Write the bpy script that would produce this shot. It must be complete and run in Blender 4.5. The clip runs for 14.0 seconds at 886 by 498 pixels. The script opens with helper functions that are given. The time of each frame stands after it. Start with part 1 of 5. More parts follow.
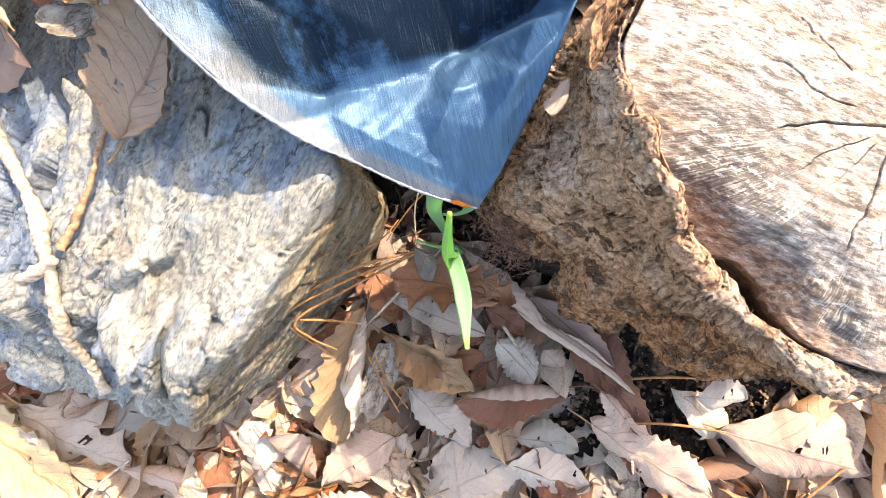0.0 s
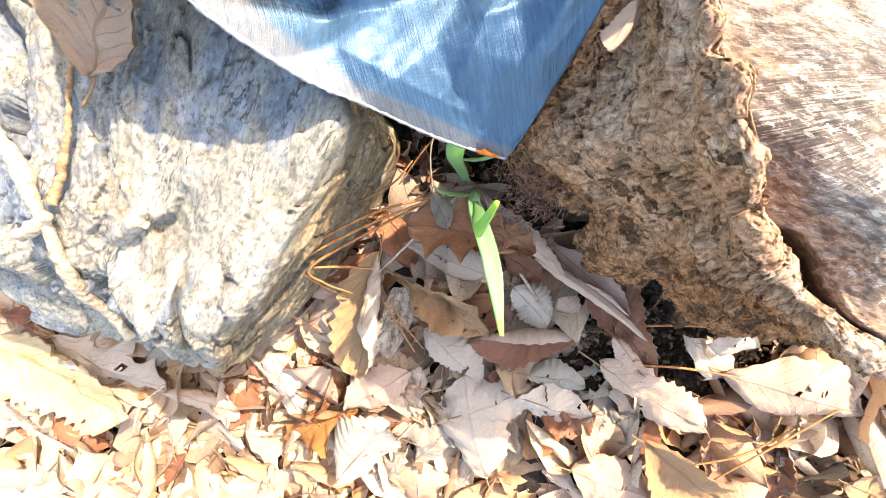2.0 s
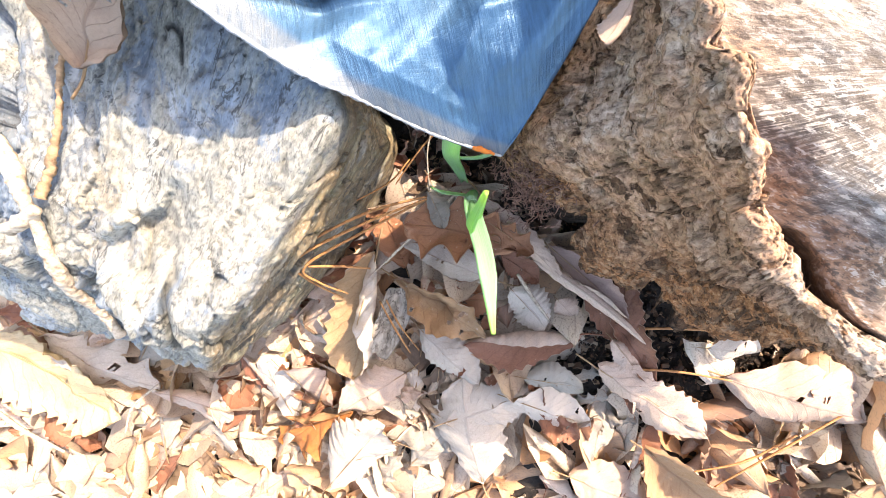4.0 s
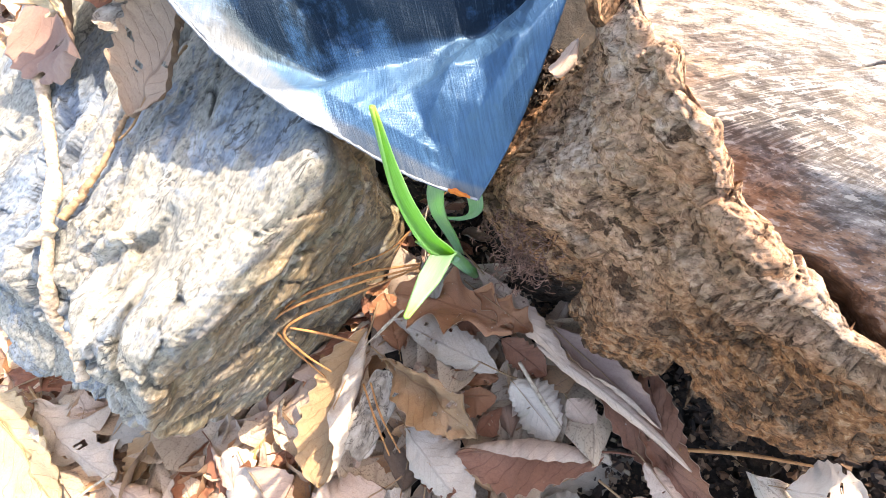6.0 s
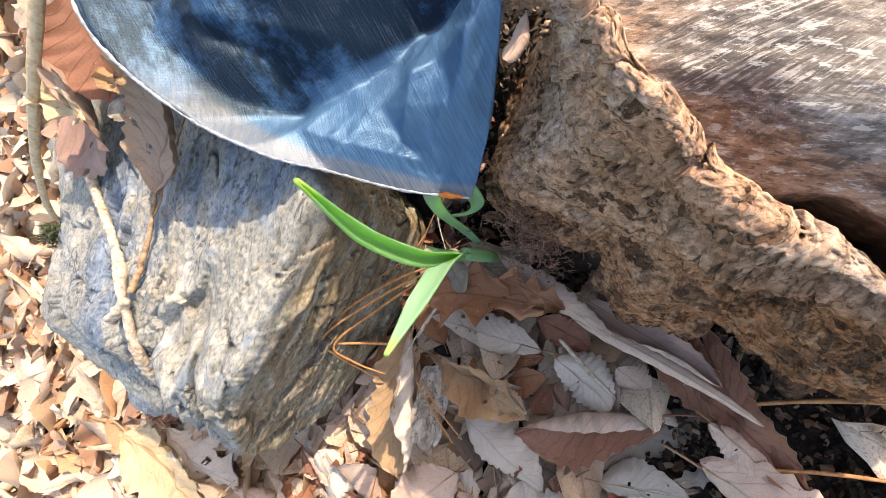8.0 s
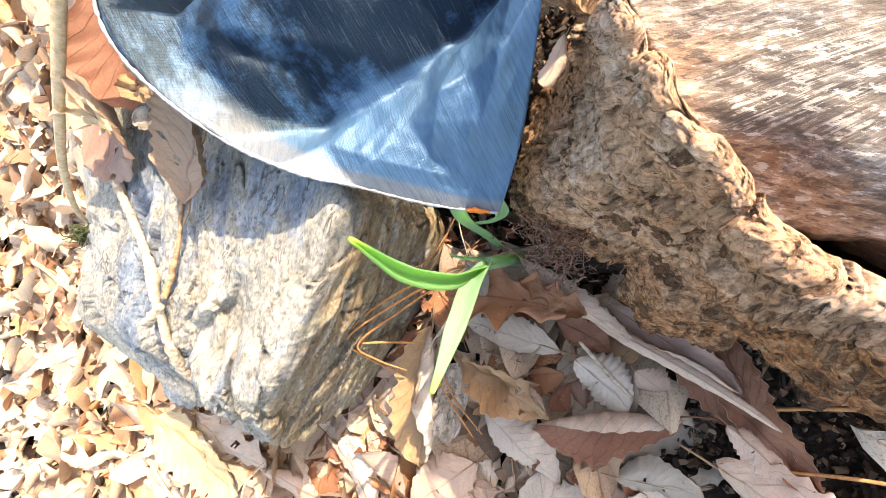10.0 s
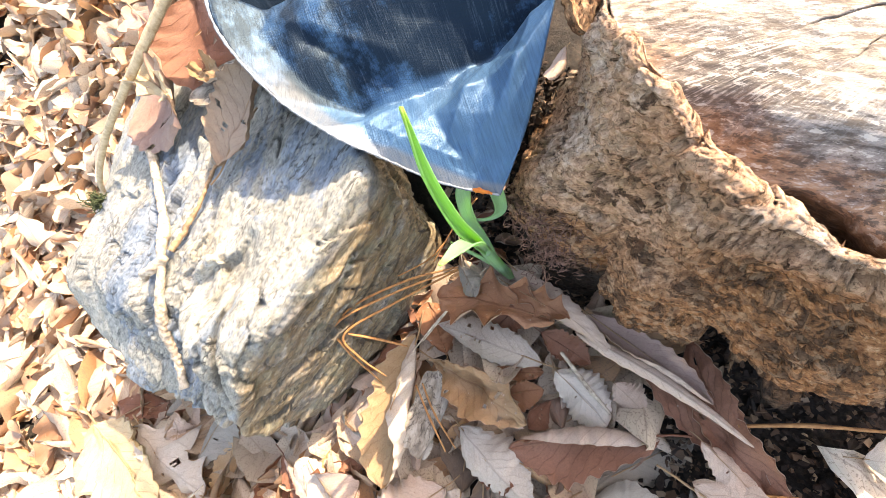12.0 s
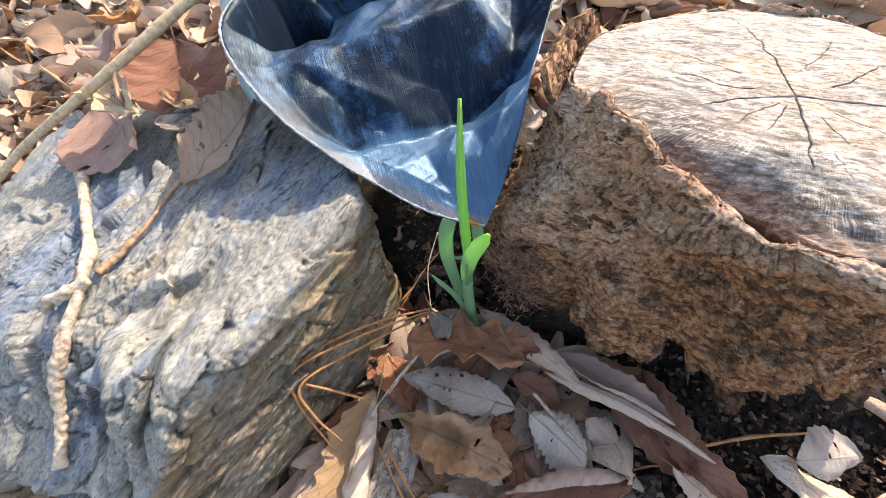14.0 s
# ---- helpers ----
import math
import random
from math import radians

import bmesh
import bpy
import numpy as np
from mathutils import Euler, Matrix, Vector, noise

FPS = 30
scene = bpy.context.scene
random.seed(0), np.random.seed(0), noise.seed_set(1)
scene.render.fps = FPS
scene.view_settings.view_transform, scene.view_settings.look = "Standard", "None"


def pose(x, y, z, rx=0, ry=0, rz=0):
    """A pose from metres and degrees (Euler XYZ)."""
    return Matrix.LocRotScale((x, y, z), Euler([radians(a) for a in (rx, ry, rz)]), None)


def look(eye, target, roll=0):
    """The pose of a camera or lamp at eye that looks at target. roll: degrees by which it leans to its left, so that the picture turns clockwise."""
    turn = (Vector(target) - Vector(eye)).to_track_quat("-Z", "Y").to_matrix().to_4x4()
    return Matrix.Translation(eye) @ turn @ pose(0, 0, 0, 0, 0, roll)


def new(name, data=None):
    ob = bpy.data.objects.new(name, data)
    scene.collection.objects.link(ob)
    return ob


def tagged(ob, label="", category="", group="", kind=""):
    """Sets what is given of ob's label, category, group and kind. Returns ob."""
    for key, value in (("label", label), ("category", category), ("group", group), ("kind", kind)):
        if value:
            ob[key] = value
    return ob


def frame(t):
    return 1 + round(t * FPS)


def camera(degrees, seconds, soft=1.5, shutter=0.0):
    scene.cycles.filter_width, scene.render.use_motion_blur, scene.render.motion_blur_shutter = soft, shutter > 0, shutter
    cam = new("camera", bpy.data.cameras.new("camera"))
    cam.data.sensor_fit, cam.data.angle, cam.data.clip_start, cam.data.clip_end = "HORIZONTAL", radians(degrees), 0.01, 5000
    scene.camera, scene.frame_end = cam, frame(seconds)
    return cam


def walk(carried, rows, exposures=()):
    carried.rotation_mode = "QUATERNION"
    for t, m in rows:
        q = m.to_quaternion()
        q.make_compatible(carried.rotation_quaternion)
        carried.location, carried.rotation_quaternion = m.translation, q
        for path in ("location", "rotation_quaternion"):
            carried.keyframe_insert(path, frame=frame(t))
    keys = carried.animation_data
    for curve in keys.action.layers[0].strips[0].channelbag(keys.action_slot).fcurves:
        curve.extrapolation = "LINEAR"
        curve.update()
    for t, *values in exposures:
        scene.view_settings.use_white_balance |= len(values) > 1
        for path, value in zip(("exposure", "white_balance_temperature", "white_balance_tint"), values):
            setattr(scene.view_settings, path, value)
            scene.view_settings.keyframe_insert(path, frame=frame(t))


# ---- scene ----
EXPOSURE = 1.36
# seconds, stops, kelvin
LIGHT_STEPS = ((0.0, 0.10, 7900), (1.5, 0.32, 8550), (5.0, 0.35, 7600), (6.0, 0.38, 7850), (6.5, 0.24, 8000), (7.5, -0.33, 7700), (9.8, 0.1, 8500), (11.0, 0.60, 8600), (11.5, 0.35, 8500), (12.5, 0.34, 8350), (13.0, 0.1, 7850), (14.0, -0.41, 7450))
cam = camera(103.2, 14.0, soft=0.5)
# seconds, place in metres, turn in degrees
PATH = [
    (0, 0.0293, 0.0263, 0.2655, 2.04, 3.2, 3.79),
    (0.5, 0.0333, 0.0273, 0.2571, -2.56, 6.87, 4.26),
    (1, 0.0435, 0.0305, 0.2568, -0.02, 9.34, 4.06),
    (1.5, 0.0288, 0.0321, 0.2494, -2.06, 5.77, 5.08),
    (2, 0.0167, 0.0451, 0.2487, -10.6, 4.01, 4.32),
    (2.2, 0.0157, 0.0446, 0.2439, -10.64, 2.89, 4.63),
    (4.5, 0.0238, 0.0392, 0.2459, -9.25, 4.36, 4.93),
    (5, 0.0298, 0.0188, 0.2321, -0.57, 2.04, 5.73),
    (5.5, 0.0428, -0.0016, 0.223, 6.69, 5.26, 6.86),
    (6, 0.062, -0.0045, 0.2277, 12.52, 10.93, 8.72),
    (6.5, 0.0765, -0.0078, 0.22, 13.18, 16.44, 8.95),
    (7, 0.0975, 0.0055, 0.2212, 12.02, 21.06, 4.16),
    (7.5, 0.0961, 0.0093, 0.218, 7.03, 20.52, -0.99),
    (7.7, 0.0917, 0.0102, 0.2226, 5.97, 21.12, -2.26),
    (9.8, 0.0825, 0.0363, 0.2302, 2.12, 21.99, -2.86),
    (10, 0.0804, 0.0333, 0.2325, 1.6, 22.6, -2.5),
    (10.5, 0.0687, 0.0193, 0.2217, 1.84, 20.66, -0.38),
    (11, 0.0769, 0.0239, 0.2338, 2.0, 22.76, -0.34),
    (11.5, 0.0979, -0.0028, 0.2533, 10.93, 21.29, 2.02),
    (12, 0.0761, -0.0347, 0.2464, 17.39, 18.95, 5.05),
    (12.5, 0.0508, -0.0608, 0.2385, 26.4, 13.1, 7.25),
    (13, 0.0358, -0.0733, 0.2525, 31.35, 7.26, 1.88),
    (13.5, 0.0137, -0.0864, 0.2464, 32.67, 5.25, 0.73),
    (14, 0.0266, -0.0835, 0.2446, 32.38, 5.43, 0.31),
]
walk(cam, [(t, pose(*p)) for t, *p in PATH], [(t, EXPOSURE + e, k, 14) for t, e, k in LIGHT_STEPS])

from mathutils.bvhtree import BVHTree
from mathutils.kdtree import KDTree
from mathutils.geometry import delaunay_2d_cdt

# ---- world and sun ----
SUN_AZ, SUN_EL = 38.0, 35.0          # degrees: from +y towards +x, and above the horizon
world = bpy.data.worlds.new("sky")
scene.world = world
world.use_nodes = True
sky = world.node_tree.nodes.new("ShaderNodeTexSky")
sky.sky_type, sky.sun_disc = "NISHITA", False
sky.air_density, sky.dust_density, sky.ozone_density = 1.0, 1.6, 1.0
sky.sun_elevation, sky.sun_rotation = radians(SUN_EL), radians(SUN_AZ)
back = world.node_tree.nodes["Background"]
back.inputs["Strength"].default_value = 0.27
world.node_tree.links.new(sky.outputs[0], back.inputs["Color"])
sun = new("sun", bpy.data.lights.new("sun", "SUN"))
sun.data.energy, sun.data.angle, sun.data.color = 4.1, radians(0.5), (1.0, 0.95, 0.87)
TO_SUN = Vector((math.sin(radians(SUN_AZ)) * math.cos(radians(SUN_EL)), math.cos(radians(SUN_AZ)) * math.cos(radians(SUN_EL)), math.sin(radians(SUN_EL))))
sun.matrix_world = look(TO_SUN * 3, (0, 0, 0))


# ---- noise on arrays ----
def value_noise(p, seed=0):
    """Smooth lattice noise in -1..1 for rows of x, y, z."""
    i = np.floor(p).astype(np.int64)
    f = p - i
    f = f * f * f * (f * (f * 6 - 15) + 10)

    def corner(dx, dy, dz):
        n = (i[:, 0] + dx) * 374761393 + (i[:, 1] + dy) * 668265263 + (i[:, 2] + dz) * 2147483647 + seed * 1274126177
        n = (n ^ (n >> 13)) * 1274126177
        n = (n ^ (n >> 16)) * 668265263
        return ((n ^ (n >> 15)) & 0xFFFFF) / 524287.5 - 1

    def lerp(a, b, w):
        return a + (b - a) * w

    x, y, z = f.T
    low = lerp(lerp(corner(0, 0, 0), corner(1, 0, 0), x), lerp(corner(0, 1, 0), corner(1, 1, 0), x), y)
    high = lerp(lerp(corner(0, 0, 1), corner(1, 0, 1), x), lerp(corner(0, 1, 1), corner(1, 1, 1), x), y)
    return lerp(low, high, z)


def fbm(p, scale, octaves=4, seed=0, gain=0.5):
    p = np.asarray(p, float) * scale
    return sum(gain**k * value_noise(p * 2**k + 17.3 * k, seed + k) for k in range(octaves))


def ridged(p, scale, octaves=4, seed=0, gain=0.5):
    p = np.asarray(p, float) * scale
    return sum(gain**k * (1 - 2 * np.abs(value_noise(p * 2**k + 11.7 * k, seed + k))) for k in range(octaves))


def smooth(a, b, x):
    w = np.clip((x - a) / (b - a), 0, 1)
    return w * w * (3 - 2 * w)


def chips(p, count, stretch, seed, tilt, step):
    """Broken facets: every point takes the tilt and level of the nearest of some random spots. Returns height and closeness to a joint."""
    rng = np.random.default_rng(seed)
    q = np.asarray(p, float) * stretch
    spots = q[rng.choice(len(q), count, replace=False)]
    tree = KDTree(count)
    for k, c in enumerate(spots):
        tree.insert(c, k)
    tree.balance()
    lean = rng.normal(0, 1, (count, 3)) * tilt
    level = rng.normal(0, 1, count) * step
    near = np.array([[f[1:] for f in tree.find_n(c, 2)] for c in q])
    first, edge = near[:, 0, 0].astype(int), near[:, 1, 1] - near[:, 0, 1]
    return ((q - spots[first]) * lean[first]).sum(1) + level[first], edge


# ---- mesh helpers ----
def mesh_from(name, verts, faces, material, uv=None, soft=True, shade=None):
    me = bpy.data.meshes.new(name)
    me.from_pydata([tuple(v) for v in verts], [], [tuple(int(i) for i in f) for f in faces])
    me.materials.append(material)
    if soft:
        me.polygons.foreach_set("use_smooth", np.ones(len(me.polygons), bool))
    if uv is not None:
        layer = me.uv_layers.new(name="uv")
        loops = np.zeros(len(me.loops), np.int32)
        me.loops.foreach_get("vertex_index", loops)
        layer.data.foreach_set("uv", np.asarray(uv, np.float32)[loops].ravel())
    for key, values in (shade or {}).items():
        me.attributes.new(key, "FLOAT", "POINT").data.foreach_set("value", np.asarray(values, np.float32))
    me.update()
    return me


def grid_faces(rows, cols, closed=False):
    """Quads of a grid whose vertex (r, c) is r * cols + c; closed joins the last column to the first."""
    r, c = np.meshgrid(np.arange(rows - 1), np.arange(cols if closed else cols - 1), indexing="ij")
    d = (c + 1) % cols
    return np.stack([r * cols + c, r * cols + d, (r + 1) * cols + d, (r + 1) * cols + c], -1).reshape(-1, 4)


def part(name, me, parent, label=""):
    ob = new(name, me)
    ob.parent = parent
    return tagged(ob, label)


def thing(name, label, category, group="", kind="", at=(0, 0, 0)):
    ob = new(name)
    ob.empty_display_size = 0.01
    ob.location = at
    return tagged(ob, label, category, group, kind)


def curve_points(points, n):
    """n points on a smooth curve through the given ones."""
    p = np.asarray(points, float)
    p = np.concatenate([[2 * p[0] - p[1]], p, [2 * p[-1] - p[-2]]])
    t = np.linspace(0, len(points) - 1 - 1e-9, n)
    k = t.astype(int)
    f = (t - k)[:, None]
    a, b, c, d = p[k], p[k + 1], p[k + 2], p[k + 3]
    return 0.5 * (2 * b + (c - a) * f + (2 * a - 5 * b + 4 * c - d) * f**2 + (3 * b - a - 3 * c + d) * f**3)


def tube(points, radii, n=40, sides=8, bumps=0.0, scale=200, seed=0):
    """A round tube along a smooth curve, with its ends closed; bumps: unevenness as a part of the radius."""
    line = curve_points(points, n)
    rad = np.interp(np.linspace(0, 1, n), np.linspace(0, 1, len(radii)), radii)
    ahead = np.gradient(line, axis=0)
    ahead /= np.linalg.norm(ahead, axis=1)[:, None] + 1e-12
    side = np.cross(ahead, (0.13, 0.21, 0.97))
    side /= np.linalg.norm(side, axis=1)[:, None] + 1e-12
    over = np.cross(side, ahead)
    a = np.linspace(0, 2 * math.pi, sides, endpoint=False)
    ring = np.cos(a)[None, :, None] * side[:, None] + np.sin(a)[None, :, None] * over[:, None]
    pts = line[:, None] + ring * rad[:, None, None]
    if bumps:
        pts = pts + ring * (bumps * rad[:, None] * fbm(pts.reshape(-1, 3), scale, 3, seed).reshape(n, sides))[..., None]
    verts = np.concatenate([pts.reshape(-1, 3), line[[0, -1]]])
    faces = grid_faces(n, sides, True).tolist()
    faces += [(n * sides, (k + 1) % sides, k) for k in range(sides)]
    faces += [(n * sides + 1, (n - 1) * sides + k, (n - 1) * sides + (k + 1) % sides) for k in range(sides)]
    return verts, faces


# ---- material helpers ----
class Graph:
    def __init__(self, name):
        self.material = bpy.data.materials.new(name)
        self.material.use_nodes = True
        self.tree = self.material.node_tree
        self.bsdf = self.tree.nodes["Principled BSDF"]
        self.coords = self.add("ShaderNodeTexCoord").outputs["Object"]

    def add(self, kind, **given):
        n = self.tree.nodes.new(kind)
        for key, value in given.items():
            self.feed(n.inputs[key.replace("_", " ").title() if key.islower() else key], value)
        return n

    def feed(self, socket, value):
        if isinstance(value, bpy.types.NodeSocket):
            self.tree.links.new(value, socket)
        else:
            socket.default_value = value

    def set(self, **given):
        for key, value in given.items():
            self.feed(self.bsdf.inputs[key.replace("_", " ").title().replace("Ior", "IOR")], value)
        return self

    def stretch(self, scale=(1, 1, 1), turn=(0, 0, 0), coords=None):
        n = self.add("ShaderNodeMapping")
        self.feed(n.inputs["Vector"], coords or self.coords)
        n.vector_type = "TEXTURE"
        n.inputs["Scale"].default_value = [1 / c for c in scale]
        n.inputs["Rotation"].default_value = [radians(a) for a in turn]
        return n.outputs[0]

    def noise(self, scale, detail=5.0, rough=0.6, coords=None, twist=0.0):
        n = self.add("ShaderNodeTexNoise", scale=scale, detail=detail, roughness=rough, distortion=twist)
        self.feed(n.inputs["Vector"], coords or self.coords)
        return n.outputs["Fac"]

    def ramp(self, fac, *stops):
        n = self.add("ShaderNodeValToRGB")
        self.feed(n.inputs["Fac"], fac)
        while len(n.color_ramp.elements) < len(stops):
            n.color_ramp.elements.new(0.5)
        for e, (at, colour) in zip(n.color_ramp.elements, stops):
            e.position = at
            e.color = (*colour, 1) if isinstance(colour, tuple) else (colour, colour, colour, 1)
        return n.outputs["Color"]

    def mix(self, fac, a, b, how="MIX"):
        n = self.tree.nodes.new("ShaderNodeMix")
        n.data_type, n.blend_type = "RGBA", how
        for socket, value in ((n.inputs[0], fac), (n.inputs[6], a), (n.inputs[7], b)):
            self.feed(socket, (*value, 1) if isinstance(value, tuple) and len(value) == 3 else value)
        return n.outputs[2]

    def math(self, how, a, b=0.0, c=0.0):
        n = self.tree.nodes.new("ShaderNodeMath")
        n.operation = how
        for socket, value in zip(n.inputs, (a, b, c)):
            self.feed(socket, value)
        return n.outputs[0]

    def bump(self, height, strength, distance, under=None):
        n = self.add("ShaderNodeBump", strength=strength, distance=distance, height=height)
        if under:
            self.feed(n.inputs["Normal"], under)
        return n.outputs[0]

    def attribute(self, name):
        n = self.add("ShaderNodeAttribute")
        n.attribute_name = name
        return n.outputs["Fac"]


def soil_material():
    g = Graph("dark_humus_soil")
    n = g.noise(90, 8, 0.7)
    g.set(base_color=g.ramp(n, (0.3, (0.006, 0.004, 0.003)), (0.52, (0.020, 0.014, 0.010)), (0.72, (0.08, 0.056, 0.04))), roughness=0.95)
    g.set(normal=g.bump(g.noise(260, 6, 0.7), 0.9, 0.004))
    return g.material


def rock_material():
    g = Graph("blue_grey_schist")
    grain = g.stretch((1, 0.16, 0.6), (0, 0, -24))
    streak = g.noise(85, 9, 0.70, grain, 0.15)
    fine = g.noise(420, 6, 0.72, g.stretch((1, 0.5, 0.7), (0, 0, -24)))
    blotch = g.noise(15, 9, 0.72, g.stretch((1, 0.6, 1), (0, 0, -24)), 0.8)
    grey = g.ramp(streak, (0.28, (0.045, 0.062, 0.088)), (0.42, (0.115, 0.148, 0.190)), (0.54, (0.20, 0.235, 0.275)), (0.68, (0.42, 0.435, 0.44)))
    crust = g.ramp(fine, (0.28, (0.10, 0.092, 0.070)), (0.42, (0.200, 0.188, 0.152)), (0.60, (0.345, 0.325, 0.275)))
    col = g.mix(g.ramp(blotch, (0.44, 0.05), (0.48, 0.9)), grey, crust)
    col = g.mix(g.ramp(g.noise(34, 6, 0.7, grain, 0.6), (0.58, 0.0), (0.68, 0.5)), col, (0.42, 0.33, 0.22))
    col = g.mix(g.ramp(g.noise(22, 7, 0.75), (0.60, 0.0), (0.66, 0.4)), col, (0.46, 0.45, 0.41))
    layers = g.noise(150, 8, 0.68, g.stretch((0.6, 0.10, 1.0), (0, 0, -28)), 0.8)
    rust = g.ramp(layers, (0.32, (0.025, 0.016, 0.009)), (0.42, (0.120, 0.080, 0.042)), (0.54, (0.21, 0.148, 0.080)), (0.68, (0.35, 0.28, 0.18)))
    rust = g.mix(g.ramp(g.noise(40, 5, 0.6), (0.5, 0.0), (0.64, 0.6)), rust, g.ramp(layers, (0.36, (0.05, 0.05, 0.03)), (0.62, (0.27, 0.27, 0.19))))
    rust = g.mix(g.ramp(g.noise(28, 6, 0.7, g.stretch((1, 0.3, 1), (0, 0, -28))), (0.56, 0.0), (0.66, 0.7)), rust, g.ramp(layers, (0.36, (0.12, 0.13, 0.14)), (0.62, (0.45, 0.46, 0.45))))
    band = g.noise(17, 8, 0.66, g.stretch((1, 0.22, 0.9), (0, 0, -28)), 0.5)
    col = g.mix(g.ramp(band, (0.40, 0.75), (0.47, 0.0)), col, g.ramp(streak, (0.36, (0.075, 0.105, 0.150)), (0.6, (0.24, 0.295, 0.36))))
    col = g.mix(g.ramp(band, (0.55, 0.0), (0.60, 0.6)), col, g.ramp(streak, (0.36, (0.185, 0.177, 0.148)), (0.6, (0.47, 0.453, 0.405))))
    side = g.math("MULTIPLY", g.attribute("side"), g.ramp(g.noise(26, 5, 0.6), (0.25, 0.7), (0.6, 1.0)))
    col = g.mix(side, col, rust)
    grit = g.noise(520, 5, 0.75, g.stretch((1, 0.45, 0.8), (0, 0, -28)))
    col = g.mix(g.ramp(grit, (0.39, 0.7), (0.46, 0.0)), col, (0.065, 0.067, 0.066))
    col = g.mix(g.ramp(grit, (0.58, 0.0), (0.64, 0.4)), col, (0.45, 0.437, 0.40))
    crack = g.ramp(g.math("ABSOLUTE", g.math("SUBTRACT", g.noise(38, 7, 0.6, g.stretch((1, 0.35, 0.8), (0, 0, -28)), 0.8), 0.5)), (0.003, 1.0), (0.012, 0.0))
    crack = g.math("MULTIPLY", crack, g.ramp(g.noise(30, 3, 0.5), (0.45, 0.0), (0.58, 1.0)))
    col = g.mix(g.math("MULTIPLY", crack, 0.85), col, (0.03, 0.028, 0.026))
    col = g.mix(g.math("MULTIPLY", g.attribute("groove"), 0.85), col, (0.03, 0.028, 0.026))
    g.set(base_color=col, roughness=g.ramp(streak, (0.3, 0.5), (0.7, 0.75)), specular_ior_level=0.4)
    first = g.bump(g.mix(g.attribute("side"), streak, layers), 0.4, 0.0014)
    second = g.bump(band, 0.45, 0.003, g.bump(blotch, 0.3, 0.0015, first))
    third = g.bump(crack, -0.8, 0.0015, second)
    g.set(normal=g.bump(grit, 0.9, 0.0012, third))
    return g.material


def bark_material():
    g = Graph("weathered_rotten_bark")
    crest, brown = g.attribute("crest"), g.attribute("brown")
    flake = g.noise(62, 10, 0.66, g.stretch((1, 1, 3.2)), 0.6)
    fine = g.noise(250, 7, 0.76, g.stretch((1, 1, 2.2)))
    # Thin pale flakes with sharp edges over a dark, soft layer.
    cover = g.math("SUBTRACT", g.math("ADD", flake, g.math("MULTIPLY", crest, 0.065)), g.math("MULTIPLY", brown, 0.015))
    flakes = g.ramp(cover, (0.43, 0.0), (0.475, 1.0))
    under = g.ramp(fine, (0.34, (0.020, 0.010, 0.006)), (0.60, (0.150, 0.075, 0.038)))
    tan = g.ramp(fine, (0.34, (0.22, 0.108, 0.058)), (0.62, (0.60, 0.375, 0.245)))
    grey = g.ramp(fine, (0.34, (0.20, 0.135, 0.095)), (0.62, (0.58, 0.445, 0.345)))
    rust = g.ramp(fine, (0.32, (0.19, 0.092, 0.042)), (0.60, (0.50, 0.29, 0.155)))
    pale = g.mix(g.ramp(g.noise(24, 6, 0.66, g.stretch((1, 1, 1.6))), (0.47, 0.0), (0.56, 0.9)), tan, grey)
    pale = g.mix(g.math("MULTIPLY", g.math("SUBTRACT", 1.0, crest), g.ramp(g.noise(34, 6, 0.68, g.stretch((1, 1, 2.2))), (0.44, 0.0), (0.54, 0.9))), pale, rust)
    deep = g.ramp(fine, (0.34, (0.085, 0.033, 0.013)), (0.54, (0.31, 0.132, 0.052)), (0.70, (0.58, 0.36, 0.205)))
    pale = g.mix(g.math("MULTIPLY", brown, g.math("SUBTRACT", 1.0, g.math("MULTIPLY", crest, 0.6))), pale, deep)
    col = g.mix(flakes, under, pale)
    jitter = g.tree.nodes.new("ShaderNodeVectorMath")
    jitter.operation = "MULTIPLY_ADD"
    wobble = g.add("ShaderNodeTexNoise", scale=150.0, detail=3.0)
    g.feed(wobble.inputs["Vector"], g.coords)
    g.feed(jitter.inputs[0], wobble.outputs["Color"])
    jitter.inputs[1].default_value = (0.006, 0.006, 0.006)
    g.feed(jitter.inputs[2], g.stretch((1, 1, 1.5)))
    cells = g.add("ShaderNodeTexVoronoi", scale=230.0)
    g.feed(cells.inputs["Vector"], jitter.outputs[0])
    tone = g.add("ShaderNodeSeparateColor")
    g.feed(tone.inputs[0], cells.outputs["Color"])
    col = g.mix(g.ramp(tone.outputs[0], (0.55, 0.0), (0.75, 0.55)), col, g.mix(tone.outputs[1], (0.10, 0.046, 0.024), (0.46, 0.29, 0.175)))
    crumb = g.math("SUBTRACT", 1.0, g.math("MULTIPLY", cells.outputs["Distance"], 1.6))
    plate = g.math("MULTIPLY", g.noise(30, 5, 0.58, g.stretch((1, 1, 3.2)), 0.5), 12.0)
    seam = g.ramp(g.math("FRACT", plate), (0.0, 1.0), (0.10, 0.0))
    col = g.mix(g.math("MULTIPLY", seam, 0.7), col, (0.03, 0.017, 0.010))
    col = g.mix(g.ramp(fine, (0.37, 0.6), (0.43, 0.0)), col, (0.05, 0.026, 0.014))
    # Shade at the stump's foot and in the undercut is put into the colour.
    col = g.mix(g.attribute("foot_shade"), col, g.ramp(fine, (0.35, (0.010, 0.007, 0.005)), (0.62, (0.05, 0.032, 0.022)), (0.75, (0.24, 0.19, 0.14))))
    col = g.mix(g.math("MULTIPLY", g.attribute("pit"), 0.9), col, (0.012, 0.007, 0.005))
